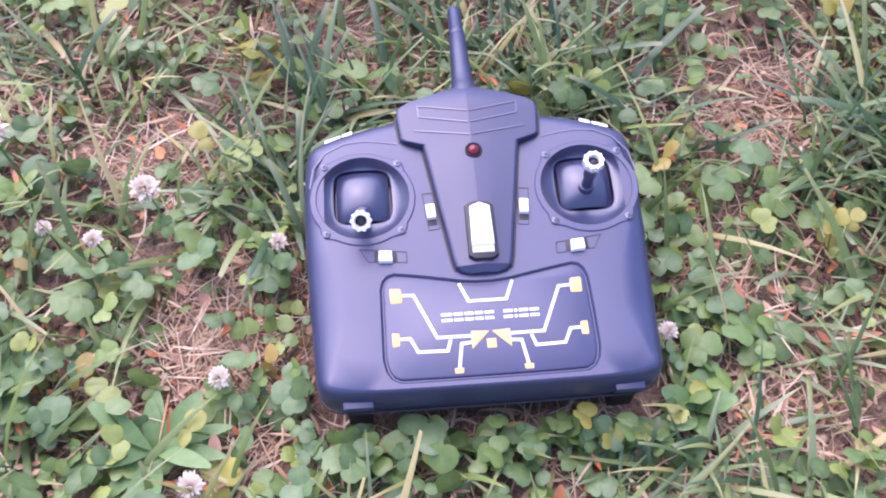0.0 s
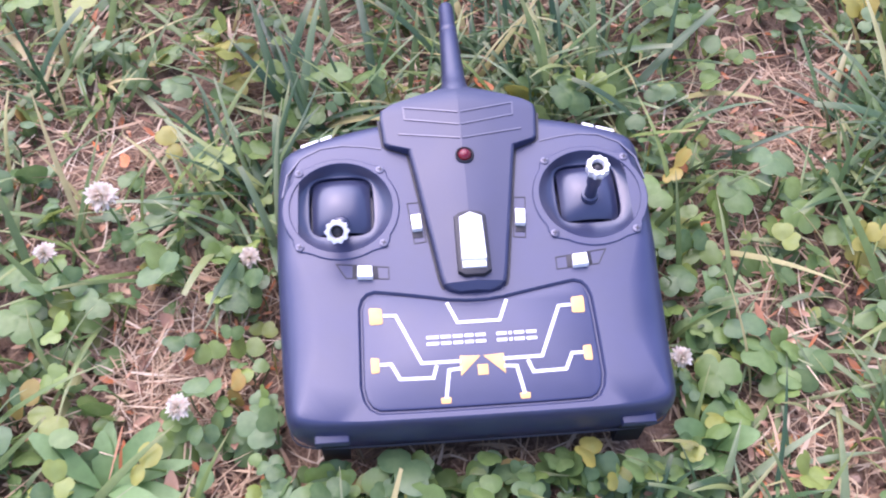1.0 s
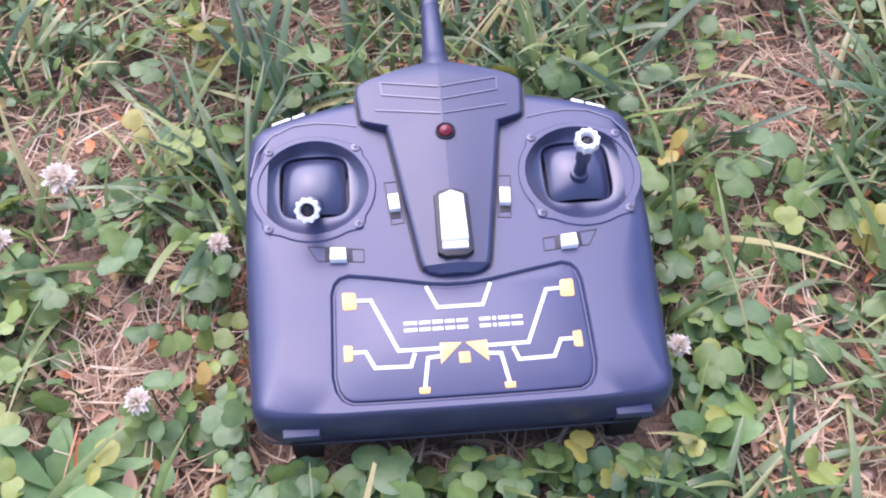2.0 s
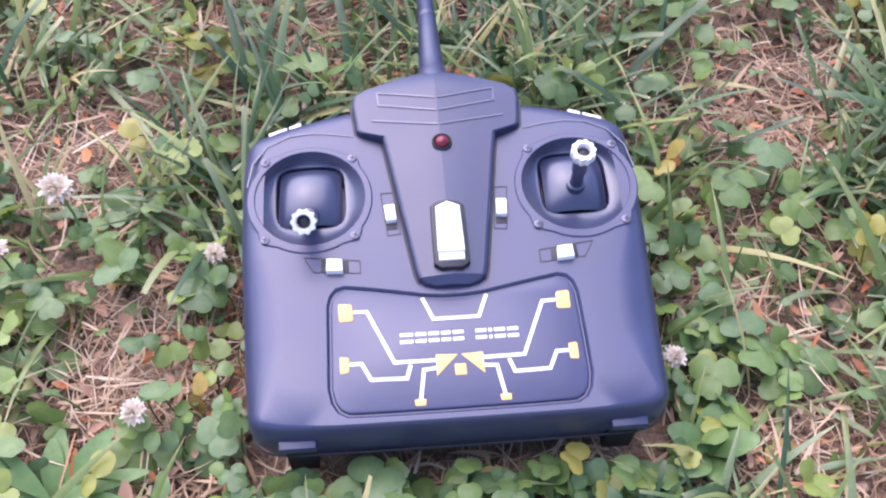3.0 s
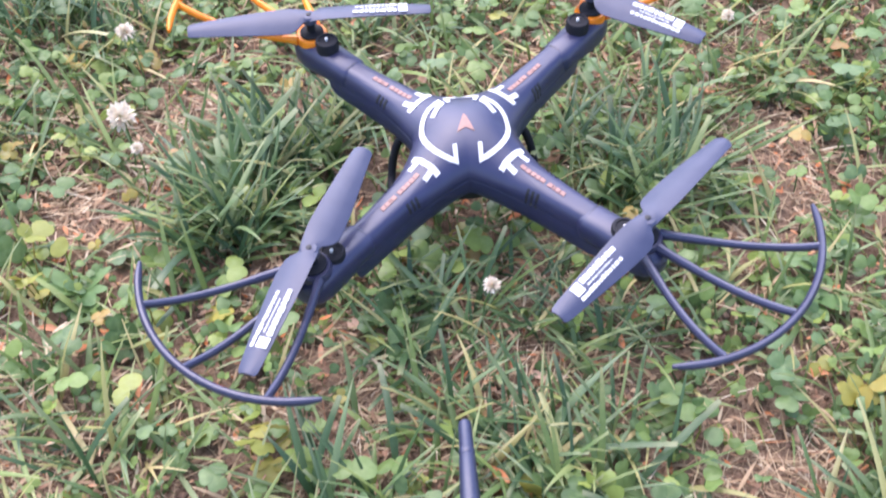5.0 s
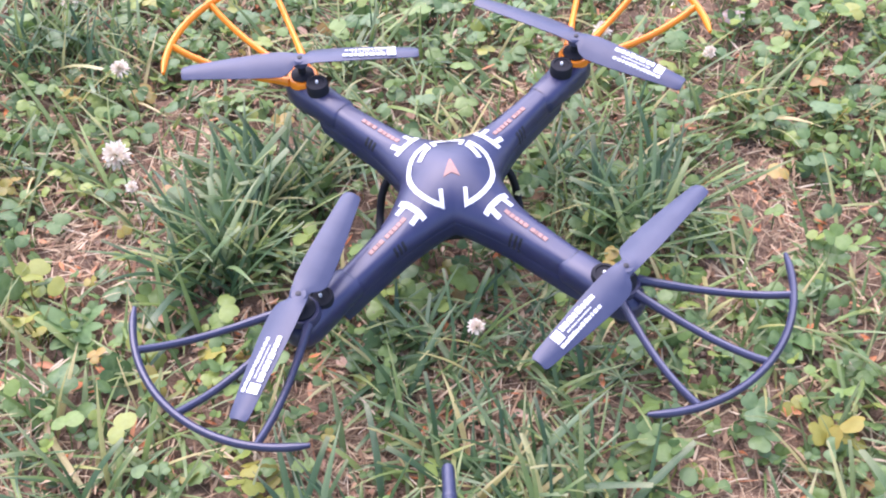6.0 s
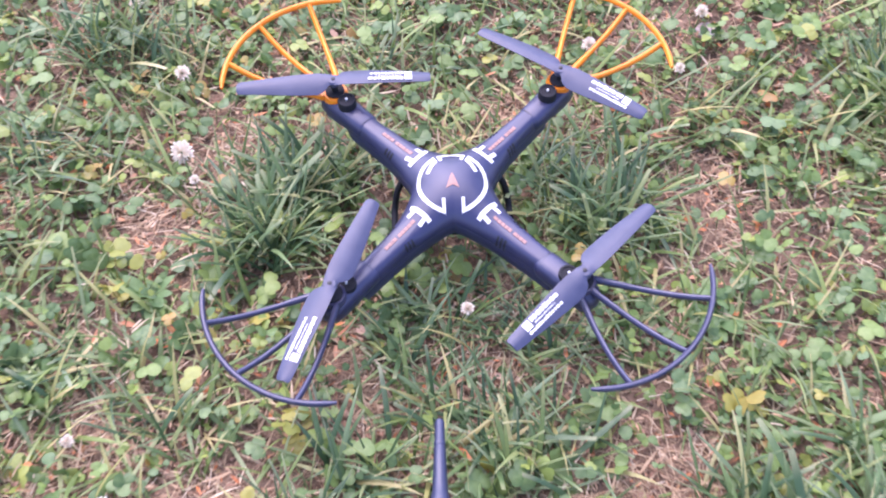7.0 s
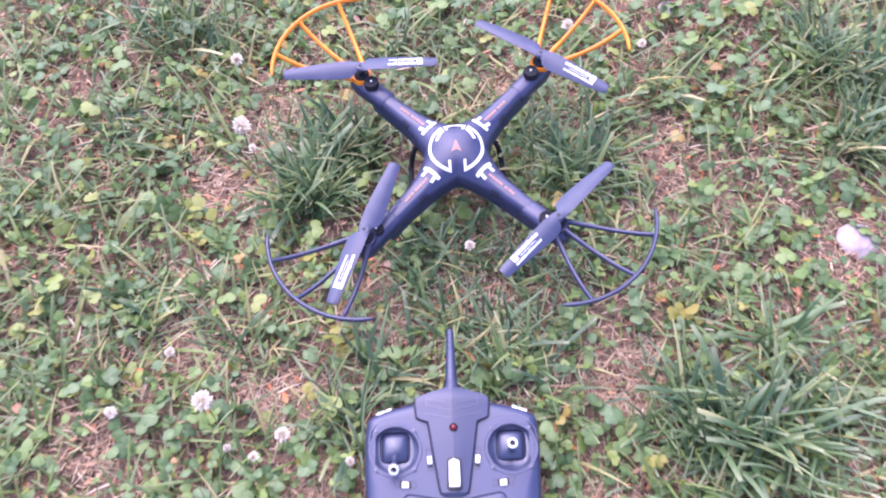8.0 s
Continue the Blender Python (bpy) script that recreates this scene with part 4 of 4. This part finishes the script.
def grass_share(x, y):
    v = 0.30 + 0.7 * noise.noise((x * 6, y * 6, 12.0)) + 0.3 * noise.noise((x * 25, y * 25, 17.0))
    return v - 0.75 * near(BARE, x, y) + 0.8 * near(GRASSY, x, y)


def place(x, y, turn, scale=1.0, tilt=0.0, up=0.0):
    return Matrix.Translation((x, y, soil_height(x, y) + up)) @ Euler((tilt, 0, turn)).to_matrix().to_4x4() @ Matrix.Scale(scale, 4)


def field(r):
    """A spot in the lawn, thick where the camera passes, thinning out beyond."""
    if r.random() < 0.9:
        return r.uniform(-0.66, 0.70), r.uniform(-0.06, 1.12)
    while True:
        x, y = r.uniform(-1.5, 1.6), r.uniform(-0.9, 2.2)
        if not (-0.66 < x < 0.70 and -0.06 < y < 1.12):
            return x, y


# ---- clover ----
CLOVERS = [clover_leaf(random.Random(100 + i)) for i in range(60)]
near_leaves, far_leaves = [], []
# leaves that crowd the edges of the remote control
edge = random.Random(41)
while len(near_leaves) < 190:
    side = edge.choice(("near", "near", "near", "near", "left", "right"))
    u = edge.uniform(-1, 1)
    q = {"near": (u * 0.090, -edge.uniform(0.085, 0.110)), "left": (-edge.uniform(0.085, 0.112), -0.01 + u * 0.08), "right": (edge.uniform(0.085, 0.112), -0.01 + u * 0.08)}[side]
    w = remote.matrix_basis @ Vector((q[0], q[1], 0))
    k, m = edge.randrange(len(CLOVERS)), place(w.x, w.y, edge.uniform(0, 6.3), edge.uniform(0.6, 1.0), edge.uniform(-0.2, 0.2))
    if clear(CLOVERS[k], m):
        near_leaves.append((k, m))
tries = 0
while len(near_leaves) + len(far_leaves) < 12500 and tries < 90000:
    tries += 1
    x, y = field(rng)
    if rng.random() > clover_share(x, y):
        continue
    k, m = rng.randrange(len(CLOVERS)), place(x, y, rng.uniform(0, 6.3), rng.choice((0.45, 0.55, 0.65, 0.8, 0.9, 1.0)), rng.uniform(-0.2, 0.2))
    if not clear(CLOVERS[k], m):
        continue
    (near_leaves if -0.27 < x < 0.27 and 0.12 < y < 0.45 and len(near_leaves) < 300 else far_leaves).append((k, m))
clover = tagged(new("clover_patch", mass("clover_patch", CLOVERS, far_leaves, CLOVER)), "dense green white-clover leaves covering the soil", "clover", kind="stuff")
CLOVER_MESHES = [plant_mesh("clover_leaf", c, CLOVER) for c in CLOVERS]
for k, m in near_leaves:
    ob = new("clover_leaf", CLOVER_MESHES[k])
    ob.parent = clover
    ob.matrix_basis = m

# ---- grass ----
BLADES = []
for i in range(36):
    r = random.Random(300 + i)
    BLADES.append(blade(r.uniform(0.035, 0.085), r.uniform(0.0018, 0.0042), r.uniform(0.25, 1.15), r.uniform(0.2, 1.1), r.uniform(0.1, 0.45), 6, r.uniform(-0.25, 0.25), r.choice((0.65, 0.85, 1.0, 1.0, 1.0))))
blades = []
tries = 0
while len(blades) < 7600 and tries < 60000:
    tries += 1
    x, y = field(rng)
    if rng.random() > grass_share(x, y):
        continue
    k, m = rng.randrange(len(BLADES)), place(x, y, rng.uniform(0, 6.3), rng.uniform(0.6, 1.15), rng.uniform(-0.25, 0.25))
    if clear(BLADES[k], m):
        blades.append((k, m))
tagged(new("grass", mass("grass", BLADES, blades, GRASS)), "short green lawn grass among the clover", "grass", kind="stuff")

# ---- the lawn farther out: coarser, thinning with distance ----
outer = []
while len(outer) < 14000:
    d, a = 0.55 + 4.2 * rng.random() ** 1.6, rng.uniform(0, 6.3)
    x, y = 0.02 + d * math.cos(a), 0.53 + d * math.sin(a)
    if -0.66 < x < 0.70 and -0.06 < y < 1.12:
        continue
    outer.append((rng.randrange(len(BLADES)), place(x, y, rng.uniform(0, 6.3), rng.uniform(0.9, 1.6 + 0.25 * d), rng.uniform(-0.25, 0.25))))
tagged(new("lawn", mass("lawn", BLADES, outer, GRASS)), "thin green lawn grass all around", "grass", kind="stuff")
wide_leaves = []
while len(wide_leaves) < 3500:
    d, a = 0.55 + 3.0 * rng.random() ** 1.6, rng.uniform(0, 6.3)
    x, y = 0.02 + d * math.cos(a), 0.53 + d * math.sin(a)
    if -0.66 < x < 0.70 and -0.06 < y < 1.12:
        continue
    wide_leaves.append((rng.randrange(len(CLOVERS)), place(x, y, rng.uniform(0, 6.3), rng.uniform(0.9, 1.6))))
tagged(new("clover_lawn", mass("clover_lawn", CLOVERS, wide_leaves, CLOVER)), "clover leaves spread through the lawn", "clover", kind="stuff")

# ---- dead straw on the soil ----
STRAWS = []
for i in range(40):
    r = random.Random(500 + i)
    STRAWS.append(blade(r.uniform(0.008, 0.030), r.choice((0.0005, 0.0007, 0.0009, 0.0012, 0.0019)), r.uniform(1.25, 1.6), r.uniform(-0.25, 0.45), 0.2, 4, r.uniform(-0.5, 0.5)))
straws, loose_straws = [], []
while len(straws) < 20000:
    x, y = field(rng)
    if rng.random() > 0.42 + 0.35 * near(BARE, x, y) + 0.30 * near(GRASSY, x, y):
        continue
    k, m = rng.randrange(len(STRAWS)), place(x, y, rng.uniform(0, 6.3), rng.uniform(0.6, 1.2), rng.uniform(-0.15, 0.15), rng.uniform(0.001, 0.012))
    if clear(STRAWS[k], m):
        (loose_straws if -0.17 < x < 0.0 and 0.16 < y < 0.28 and len(loose_straws) < 300 else straws).append((k, m))
# tangled fibres on the worn spots
FIBRES = len(STRAWS)
for i in range(20):
    r = random.Random(540 + i)
    STRAWS.append(blade(r.uniform(0.012, 0.034), r.uniform(0.0004, 0.0008), r.uniform(1.3, 1.6), r.uniform(-0.5, 0.5), 0.2, 5, r.uniform(-1.2, 1.2)))
fibres = 0
while fibres < 4800:
    a, b, reach = rng.choice(BARE)
    d, turn = reach * 1.25 * math.sqrt(rng.random()), rng.uniform(0, 6.3)
    x, y = a + d * math.cos(turn), b + d * math.sin(turn)
    k, m = rng.randrange(FIBRES, len(STRAWS)), place(x, y, rng.uniform(0, 6.3), rng.uniform(0.5, 1.1), rng.uniform(-0.15, 0.15), rng.uniform(0.0005, 0.006))
    fibres += 1
    if clear(STRAWS[k], m):
        straws.append((k, m))
# and under the near edge of the remote control
edge_straws = 0
while edge_straws < 500:
    w = remote.matrix_basis @ Vector((rng.uniform(-0.09, 0.09), -rng.uniform(0.080, 0.112), 0))
    k, m = rng.randrange(FIBRES), place(w.x, w.y, rng.uniform(0, 6.3), rng.uniform(0.5, 0.9), rng.uniform(-0.15, 0.15), rng.uniform(0.001, 0.005))
    straws.append((k, m))
    edge_straws += 1
straw = tagged(new("straw", mass("straw", STRAWS, straws, STRAW)), "pale dead grass and straw scattered over soil", "straw", kind="stuff")

STRAW_MESHES = [plant_mesh("stalk", p, STRAW) for p in STRAWS]
for k, m in loose_straws:
    ob = new("stalk", STRAW_MESHES[k])
    ob.parent = straw
    ob.matrix_basis = m

# ---- crumbs of soil ----
CLODS = []
for i in range(14):
    r = random.Random(620 + i)
    s = r.choice((0.0012, 0.0018, 0.0026, 0.0040))
    tops = [(s * r.uniform(0.7, 1.2), 0, 0), (-s * r.uniform(0.7, 1.2), 0, 0), (0, s * r.uniform(0.7, 1.2), 0), (0, -s * r.uniform(0.7, 1.2), 0), (s * 0.2, s * 0.1, s * r.uniform(0.5, 1.0)), (0, 0, -s * 0.6)]
    CLODS.append((tops, [(0, 2, 4), (2, 1, 4), (1, 3, 4), (3, 0, 4), (2, 0, 5), (1, 2, 5), (3, 1, 5), (0, 3, 5)], [0.5] * 6))
clods = []
while len(clods) < 12000:
    x, y = field(rng)
    if not in_remote((x, y, 0.012)):
        clods.append((rng.randrange(len(CLODS)), place(x, y, rng.uniform(0, 6.3), rng.uniform(0.6, 1.4), rng.uniform(-0.5, 0.5), 0.0006)))
tagged(new("soil_crumbs", mass("soil_crumbs", CLODS, clods, CRUMB)), "loose reddish brown soil crumbs", "soil", kind="stuff")

# ---- crumbs of leaves and stalks ----
CRUMBS = []
for i in range(20):
    r = random.Random(560 + i)
    CRUMBS.append(oval(r.uniform(0.0025, 0.0095), r.uniform(0.0015, 0.0042), r.uniform(0.0, 0.9), r.uniform(-0.4, 0.5), 3))
crumbs = []
while len(crumbs) < 30000:
    x, y = field(rng)
    if rng.random() > 0.5 + 0.6 * near(BARE, x, y):
        continue
    k, m = rng.randrange(len(CRUMBS)), place(x, y, rng.uniform(0, 6.3), rng.uniform(0.6, 1.3), rng.uniform(-0.6, 0.6), rng.uniform(0.0005, 0.010))
    if clear(CRUMBS[k], m):
        crumbs.append((k, m))
tagged(new("leaf_litter", mass("leaf_litter", CRUMBS, crumbs, LITTER)), "brown and tan crumbs of dead leaves on soil", "leaf litter", kind="stuff")


# ---- grass tufts: clumps of long blades ----
LONG = []
for i in range(44):
    r = random.Random(700 + i)
    LONG.append(blade(r.uniform(0.55, 1.1), r.uniform(0.026, 0.064), r.uniform(0.12, 0.95), r.uniform(0.25, 1.1), r.uniform(0.15, 0.45), 8, r.uniform(-0.25, 0.25), r.choice((0.65, 0.85, 1.0, 1.0, 1.0))))
LONG_MESHES = [plant_mesh("blade", b, TUFT) for b in LONG]
UPRIGHT = sorted(range(len(LONG)), key=lambda k: -max(p[2] for p in LONG[k][0]) / math.hypot(*LONG[k][0][-1]))[:22]


def make_tuft(x, y, count, length, spread):
    """A clump of long blades that lean outwards from one root."""
    r = random.Random(int(x * 1000) * 7 + int(y * 1000))
    tuft = thing("grass_tuft", Matrix.Translation((x, y, soil_height(x, y))), "clump of long dark green grass blades rooted in soil", "grass tuft", "grass tufts")
    for i in range(count):
        k = r.choice(UPRIGHT) if count >= 60 and i % 4 else r.randrange(len(LONG))
        a, d = r.uniform(0, 6.3), spread * math.sqrt(r.random())
        m = Matrix.Translation((d * math.cos(a), d * math.sin(a), 0)) @ Matrix.Rotation(r.uniform(0, 6.3), 4, "Z") @ Matrix.Scale(length * r.uniform(0.75, 1.1), 4)
        if clear(LONG[k], tuft.matrix_basis @ m):
            ob = new("blade", LONG_MESHES[k])
            ob.parent = tuft
            ob.matrix_basis = m


TUFTS = [
    (-0.082, 0.335, 40, 0.085, 0.022), (-0.072, 0.300, 16, 0.070, 0.012), (-0.055, 0.395, 26, 0.085, 0.022), (-0.020, 0.400, 22, 0.080, 0.022),
    (0.046, 0.430, 34, 0.085, 0.030), (0.085, 0.415, 34, 0.080, 0.030), (0.115, 0.440, 26, 0.080, 0.026), (0.060, 0.385, 18, 0.070, 0.016), (0.135, 0.375, 16, 0.075, 0.02),
    (0.250, 0.370, 40, 0.085, 0.028), (0.225, 0.345, 20, 0.070, 0.02), (0.145, 0.185, 26, 0.065, 0.022), (0.095, 0.172, 18, 0.055, 0.018), (0.150, 0.265, 20, 0.040, 0.02),
    (-0.154, 0.635, 90, 0.100, 0.036), (-0.120, 0.675, 70, 0.095, 0.032), (-0.162, 0.600, 60, 0.095, 0.030), (-0.080, 0.728, 44, 0.080, 0.028),
    (0.136, 0.655, 80, 0.100, 0.034), (0.170, 0.690, 50, 0.090, 0.028), (0.085, 0.706, 44, 0.080, 0.026), (0.150, 0.765, 26, 0.075, 0.026),
    (-0.005, 0.525, 46, 0.080, 0.036), (0.030, 0.462, 44, 0.080, 0.036), (-0.055, 0.545, 34, 0.075, 0.03), (0.090, 0.52, 40, 0.075, 0.034), (0.05, 0.56, 36, 0.07, 0.034),
    (0.300, 0.348, 80, 0.115, 0.046), (0.335, 0.335, 70, 0.105, 0.040), (0.370, 0.370, 50, 0.105, 0.040), (0.280, 0.365, 34, 0.105, 0.028), (0.243, 0.395, 30, 0.080, 0.026), (0.351, 0.448, 36, 0.110, 0.026), (0.26, 0.30, 40, 0.08, 0.03),
    (-0.384, 0.701, 46, 0.080, 0.036), (-0.366, 0.845, 70, 0.085, 0.042), (-0.300, 0.840, 36, 0.075, 0.034), (-0.082, 0.850, 40, 0.070, 0.036), (-0.010, 0.875, 40, 0.070, 0.036),
    (0.447, 0.866, 80, 0.105, 0.036), (0.504, 0.832, 80, 0.105, 0.036), (0.475, 0.732, 60, 0.095, 0.030), (-0.203, 0.420, 26, 0.070, 0.026), (-0.300, 0.46, 40, 0.07, 0.04),
]
for row in TUFTS:
    make_tuft(*row)


# ---- clover flowers ----
def make_flower(x, y, h, size, wilt=0.0):
    size *= 0.85
    r = random.Random(int(x * 1e4) + int(y * 1e4) * 3)
    fl = thing("clover_flower", Matrix.Translation((x, y, soil_height(x, y))), "wilting white clover flower head on a thin stalk" if wilt else "white clover flower head on a thin stalk", "flower", "clover flowers")
    top = (r.uniform(-0.006, 0.006), r.uniform(-0.006, 0.006), h)
    ob = new("stalk", plant_mesh("stalk", stem((0, 0, -0.002), top, 0.0007, (r.uniform(-0.004, 0.004), 0)), WEED))
    ob.parent = fl
    petals = []
    for i in range(80):
        q = 1 - 1.55 * (i + 0.5) / 80
        a = i * 2.399
        s = math.sqrt(max(0, 1 - q * q))
        d = Vector((s * math.cos(a), s * math.sin(a), q - 0.1)).normalized()
        p = oval(size * r.uniform(0.30, 0.46), size * 0.19, 0.5, r.uniform(-0.35, 0.45), 4)
        rot = Vector((0, 1, 0)).rotation_difference((d + Vector((0, 0, -wilt * (1.2 if q < 0.2 else 0.2)))).normalized()).to_matrix().to_4x4()
        petals.append(moved(p, Matrix.Translation(Vector(top) + d * size * 0.10) @ rot))
    ob = new("head", plant_mesh("head", joined(petals), PETAL))
    ob.parent = fl


for row in [(-0.141, 0.304, 0.052, 0.017), (-0.163, 0.283, 0.030, 0.012, 0.4), (-0.072, 0.296, 0.028, 0.012, 0.3), (0.120, 0.241, 0.032, 0.012, 0.4), (-0.100, 0.158, 0.026, 0.015, 0.3), (-0.097, 0.213, 0.028, 0.013, 0.5),
            (-0.195, 0.296, 0.03, 0.010), (-0.259, 0.768, 0.062, 0.018), (-0.243, 0.668, 0.058, 0.026, 0.2), (0.024, 0.526, 0.045, 0.014, 0.2), (0.134, 0.873, 0.035, 0.020), (-0.345, 0.900, 0.035, 0.018),
            (0.250, 0.940, 0.035, 0.018), (-0.212, 0.324, 0.070, 0.024, 0.2), (-0.276, 0.397, 0.030, 0.013), (0.227, 0.853, 0.032, 0.014), (-0.317, 0.324, 0.030, 0.016, 0.5), (0.340, 0.370, 0.032, 0.020, 0.6), (-0.226, 0.640, 0.05, 0.011)]:
    make_flower(*row)


# ---- weeds ----
def make_rosette(x, y, leaves, length, width, lift):
    r = random.Random(int(x * 1e4))
    w = thing("weed_plant", Matrix.Translation((x, y, soil_height(x, y))), "low bright green weed with long oval leaves", "weed", "weeds")
    for i in range(leaves):
        l = oval(length * r.uniform(0.7, 1.1), width * r.uniform(0.8, 1.15), r.uniform(0.1, 0.4), r.uniform(0.1, 0.45))
        up = lift * r.uniform(0.7, 1.3)
        m = Matrix.Translation((0, 0, 0.006 + 0.002 * (i % 4))) @ Matrix.Rotation(i * 2.4 + r.uniform(-0.3, 0.3), 4, "Z") @ Matrix.Rotation(up, 4, "X")
        ob = new("leaf", plant_mesh("leaf", moved(l, m), WEED))
        ob.parent = w


make_rosette(-0.125, 0.182, 11, 0.034, 0.011, 0.5)
make_rosette(-0.205, 0.215, 7, 0.030, 0.012, 0.4)
make_rosette(0.130, 0.206, 6, 0.026, 0.016, 0.55)
make_rosette(-0.250, 0.545, 8, 0.028, 0.013, 0.5)
make_rosette(0.245, 0.560, 8, 0.026, 0.013, 0.5)
# one tall waved leaf beside the remote control
tall = thing("weed_leaf", Matrix.Translation((0.133, 0.232, soil_height(0.133, 0.232))), "tall waved lance-shaped green weed leaf", "weed")
V, F, A = oval(0.062, 0.017, 0.35, 0.12, 12)
V = [(p[0] + 0.004 * math.sin(p[1] * 160), p[1], p[2]) for p in V]
ob = new("leaf", plant_mesh("leaf", moved((V, F, A), Matrix.Rotation(-0.1, 4, "Z") @ Matrix.Rotation(0.42, 4, "X")), WEED))
ob.parent = tall

# ---- yellowed clover leaves ----
YELLOWED = foliage("yellowed_clover", [(0.0, (0.27, 0.29, 0.055)), (0.6, (0.38, 0.33, 0.060)), (1.0, (0.34, 0.24, 0.065))], (0.30, 0.33, 0.10), 0.4, 0.45, 0.3)
YELLOW_MESHES = [plant_mesh("yellowed_leaf", c, YELLOWED) for c in CLOVERS]
yellow = random.Random(31)
for x, y, count, spread in ((-0.106, 0.424, 4, 0.012), (-0.264, 0.548, 6, 0.018), (0.214, 0.296, 2, 0.010), (-0.215, 0.600, 3, 0.020), (-0.160, 0.222, 1, 0.004), (0.255, 0.488, 2, 0.008), (-0.185, 0.500, 2, 0.015)):
    for i in range(count):
        ob = new("yellowed_leaf", YELLOW_MESHES[yellow.randrange(len(CLOVERS))])
        ob.matrix_basis = place(x + yellow.uniform(-spread, spread), y + yellow.uniform(-spread, spread), yellow.uniform(0, 6.3), yellow.uniform(0.9, 1.25), 0.0, 0.004)
        tagged(ob, "yellowed clover leaf among green clover", "leaf", "yellowed leaves")

# ---- dry leaves ----
r = random.Random(77)
DRY = [(-0.155, 0.367), (-0.096, 0.174), (0.164, 0.263), (0.139, 0.358), (-0.156, 0.236), (0.211, 0.287), (-0.118, 0.201), (0.155, 0.712), (0.243, 0.660), (-0.112, 0.421), (-0.066, 0.530), (-0.090, 0.215), (-0.100, 0.240)]
while len(DRY) < 230:
    x, y = r.uniform(-0.45, 0.5), r.uniform(0.05, 0.98)
    if not in_remote((x, y, 0.012), 0.012):
        DRY.append((x, y))
DRY_MESHES = []
for i in range(9):
    q = random.Random(900 + i)
    DRY_MESHES.append(plant_mesh("dry_leaf", oval(q.uniform(0.007, 0.019), q.uniform(0.004, 0.010), q.uniform(0.2, 1.0), q.uniform(-0.5, 0.6), 5), DRYLEAF))
for x, y in DRY:
    ob = new("dry_leaf", DRY_MESHES[r.randrange(9)])
    ob.matrix_basis = Matrix.Translation((x, y, soil_height(x, y) + r.uniform(0.003, 0.016))) @ Euler((r.uniform(-0.4, 0.4), r.uniform(-0.4, 0.4), r.uniform(0, 6.3))).to_matrix().to_4x4()
    tagged(ob, "small curled orange-brown dry leaf on the soil", "leaf", "dry leaves")


# ---- a pale stone in the lawn ----
def make_stone(x, y, size):
    bm = bmesh.new()
    bmesh.ops.create_icosphere(bm, subdivisions=4, radius=size)
    for v in bm.verts:
        v.co *= 1 + 0.22 * noise.noise(v.co * 45) + 0.06 * noise.noise(v.co * 160)
        v.co.z *= 0.45
    ob = part("stone", bm, STONE, None)
    ob.location = (x, y, soil_height(x, y) + size * 0.15)
    tagged(ob, "pale pinkish stone half sunk among clover", "stone")


make_stone(0.462, 0.592, 0.023)
make_stone(0.268, 0.945, 0.014)
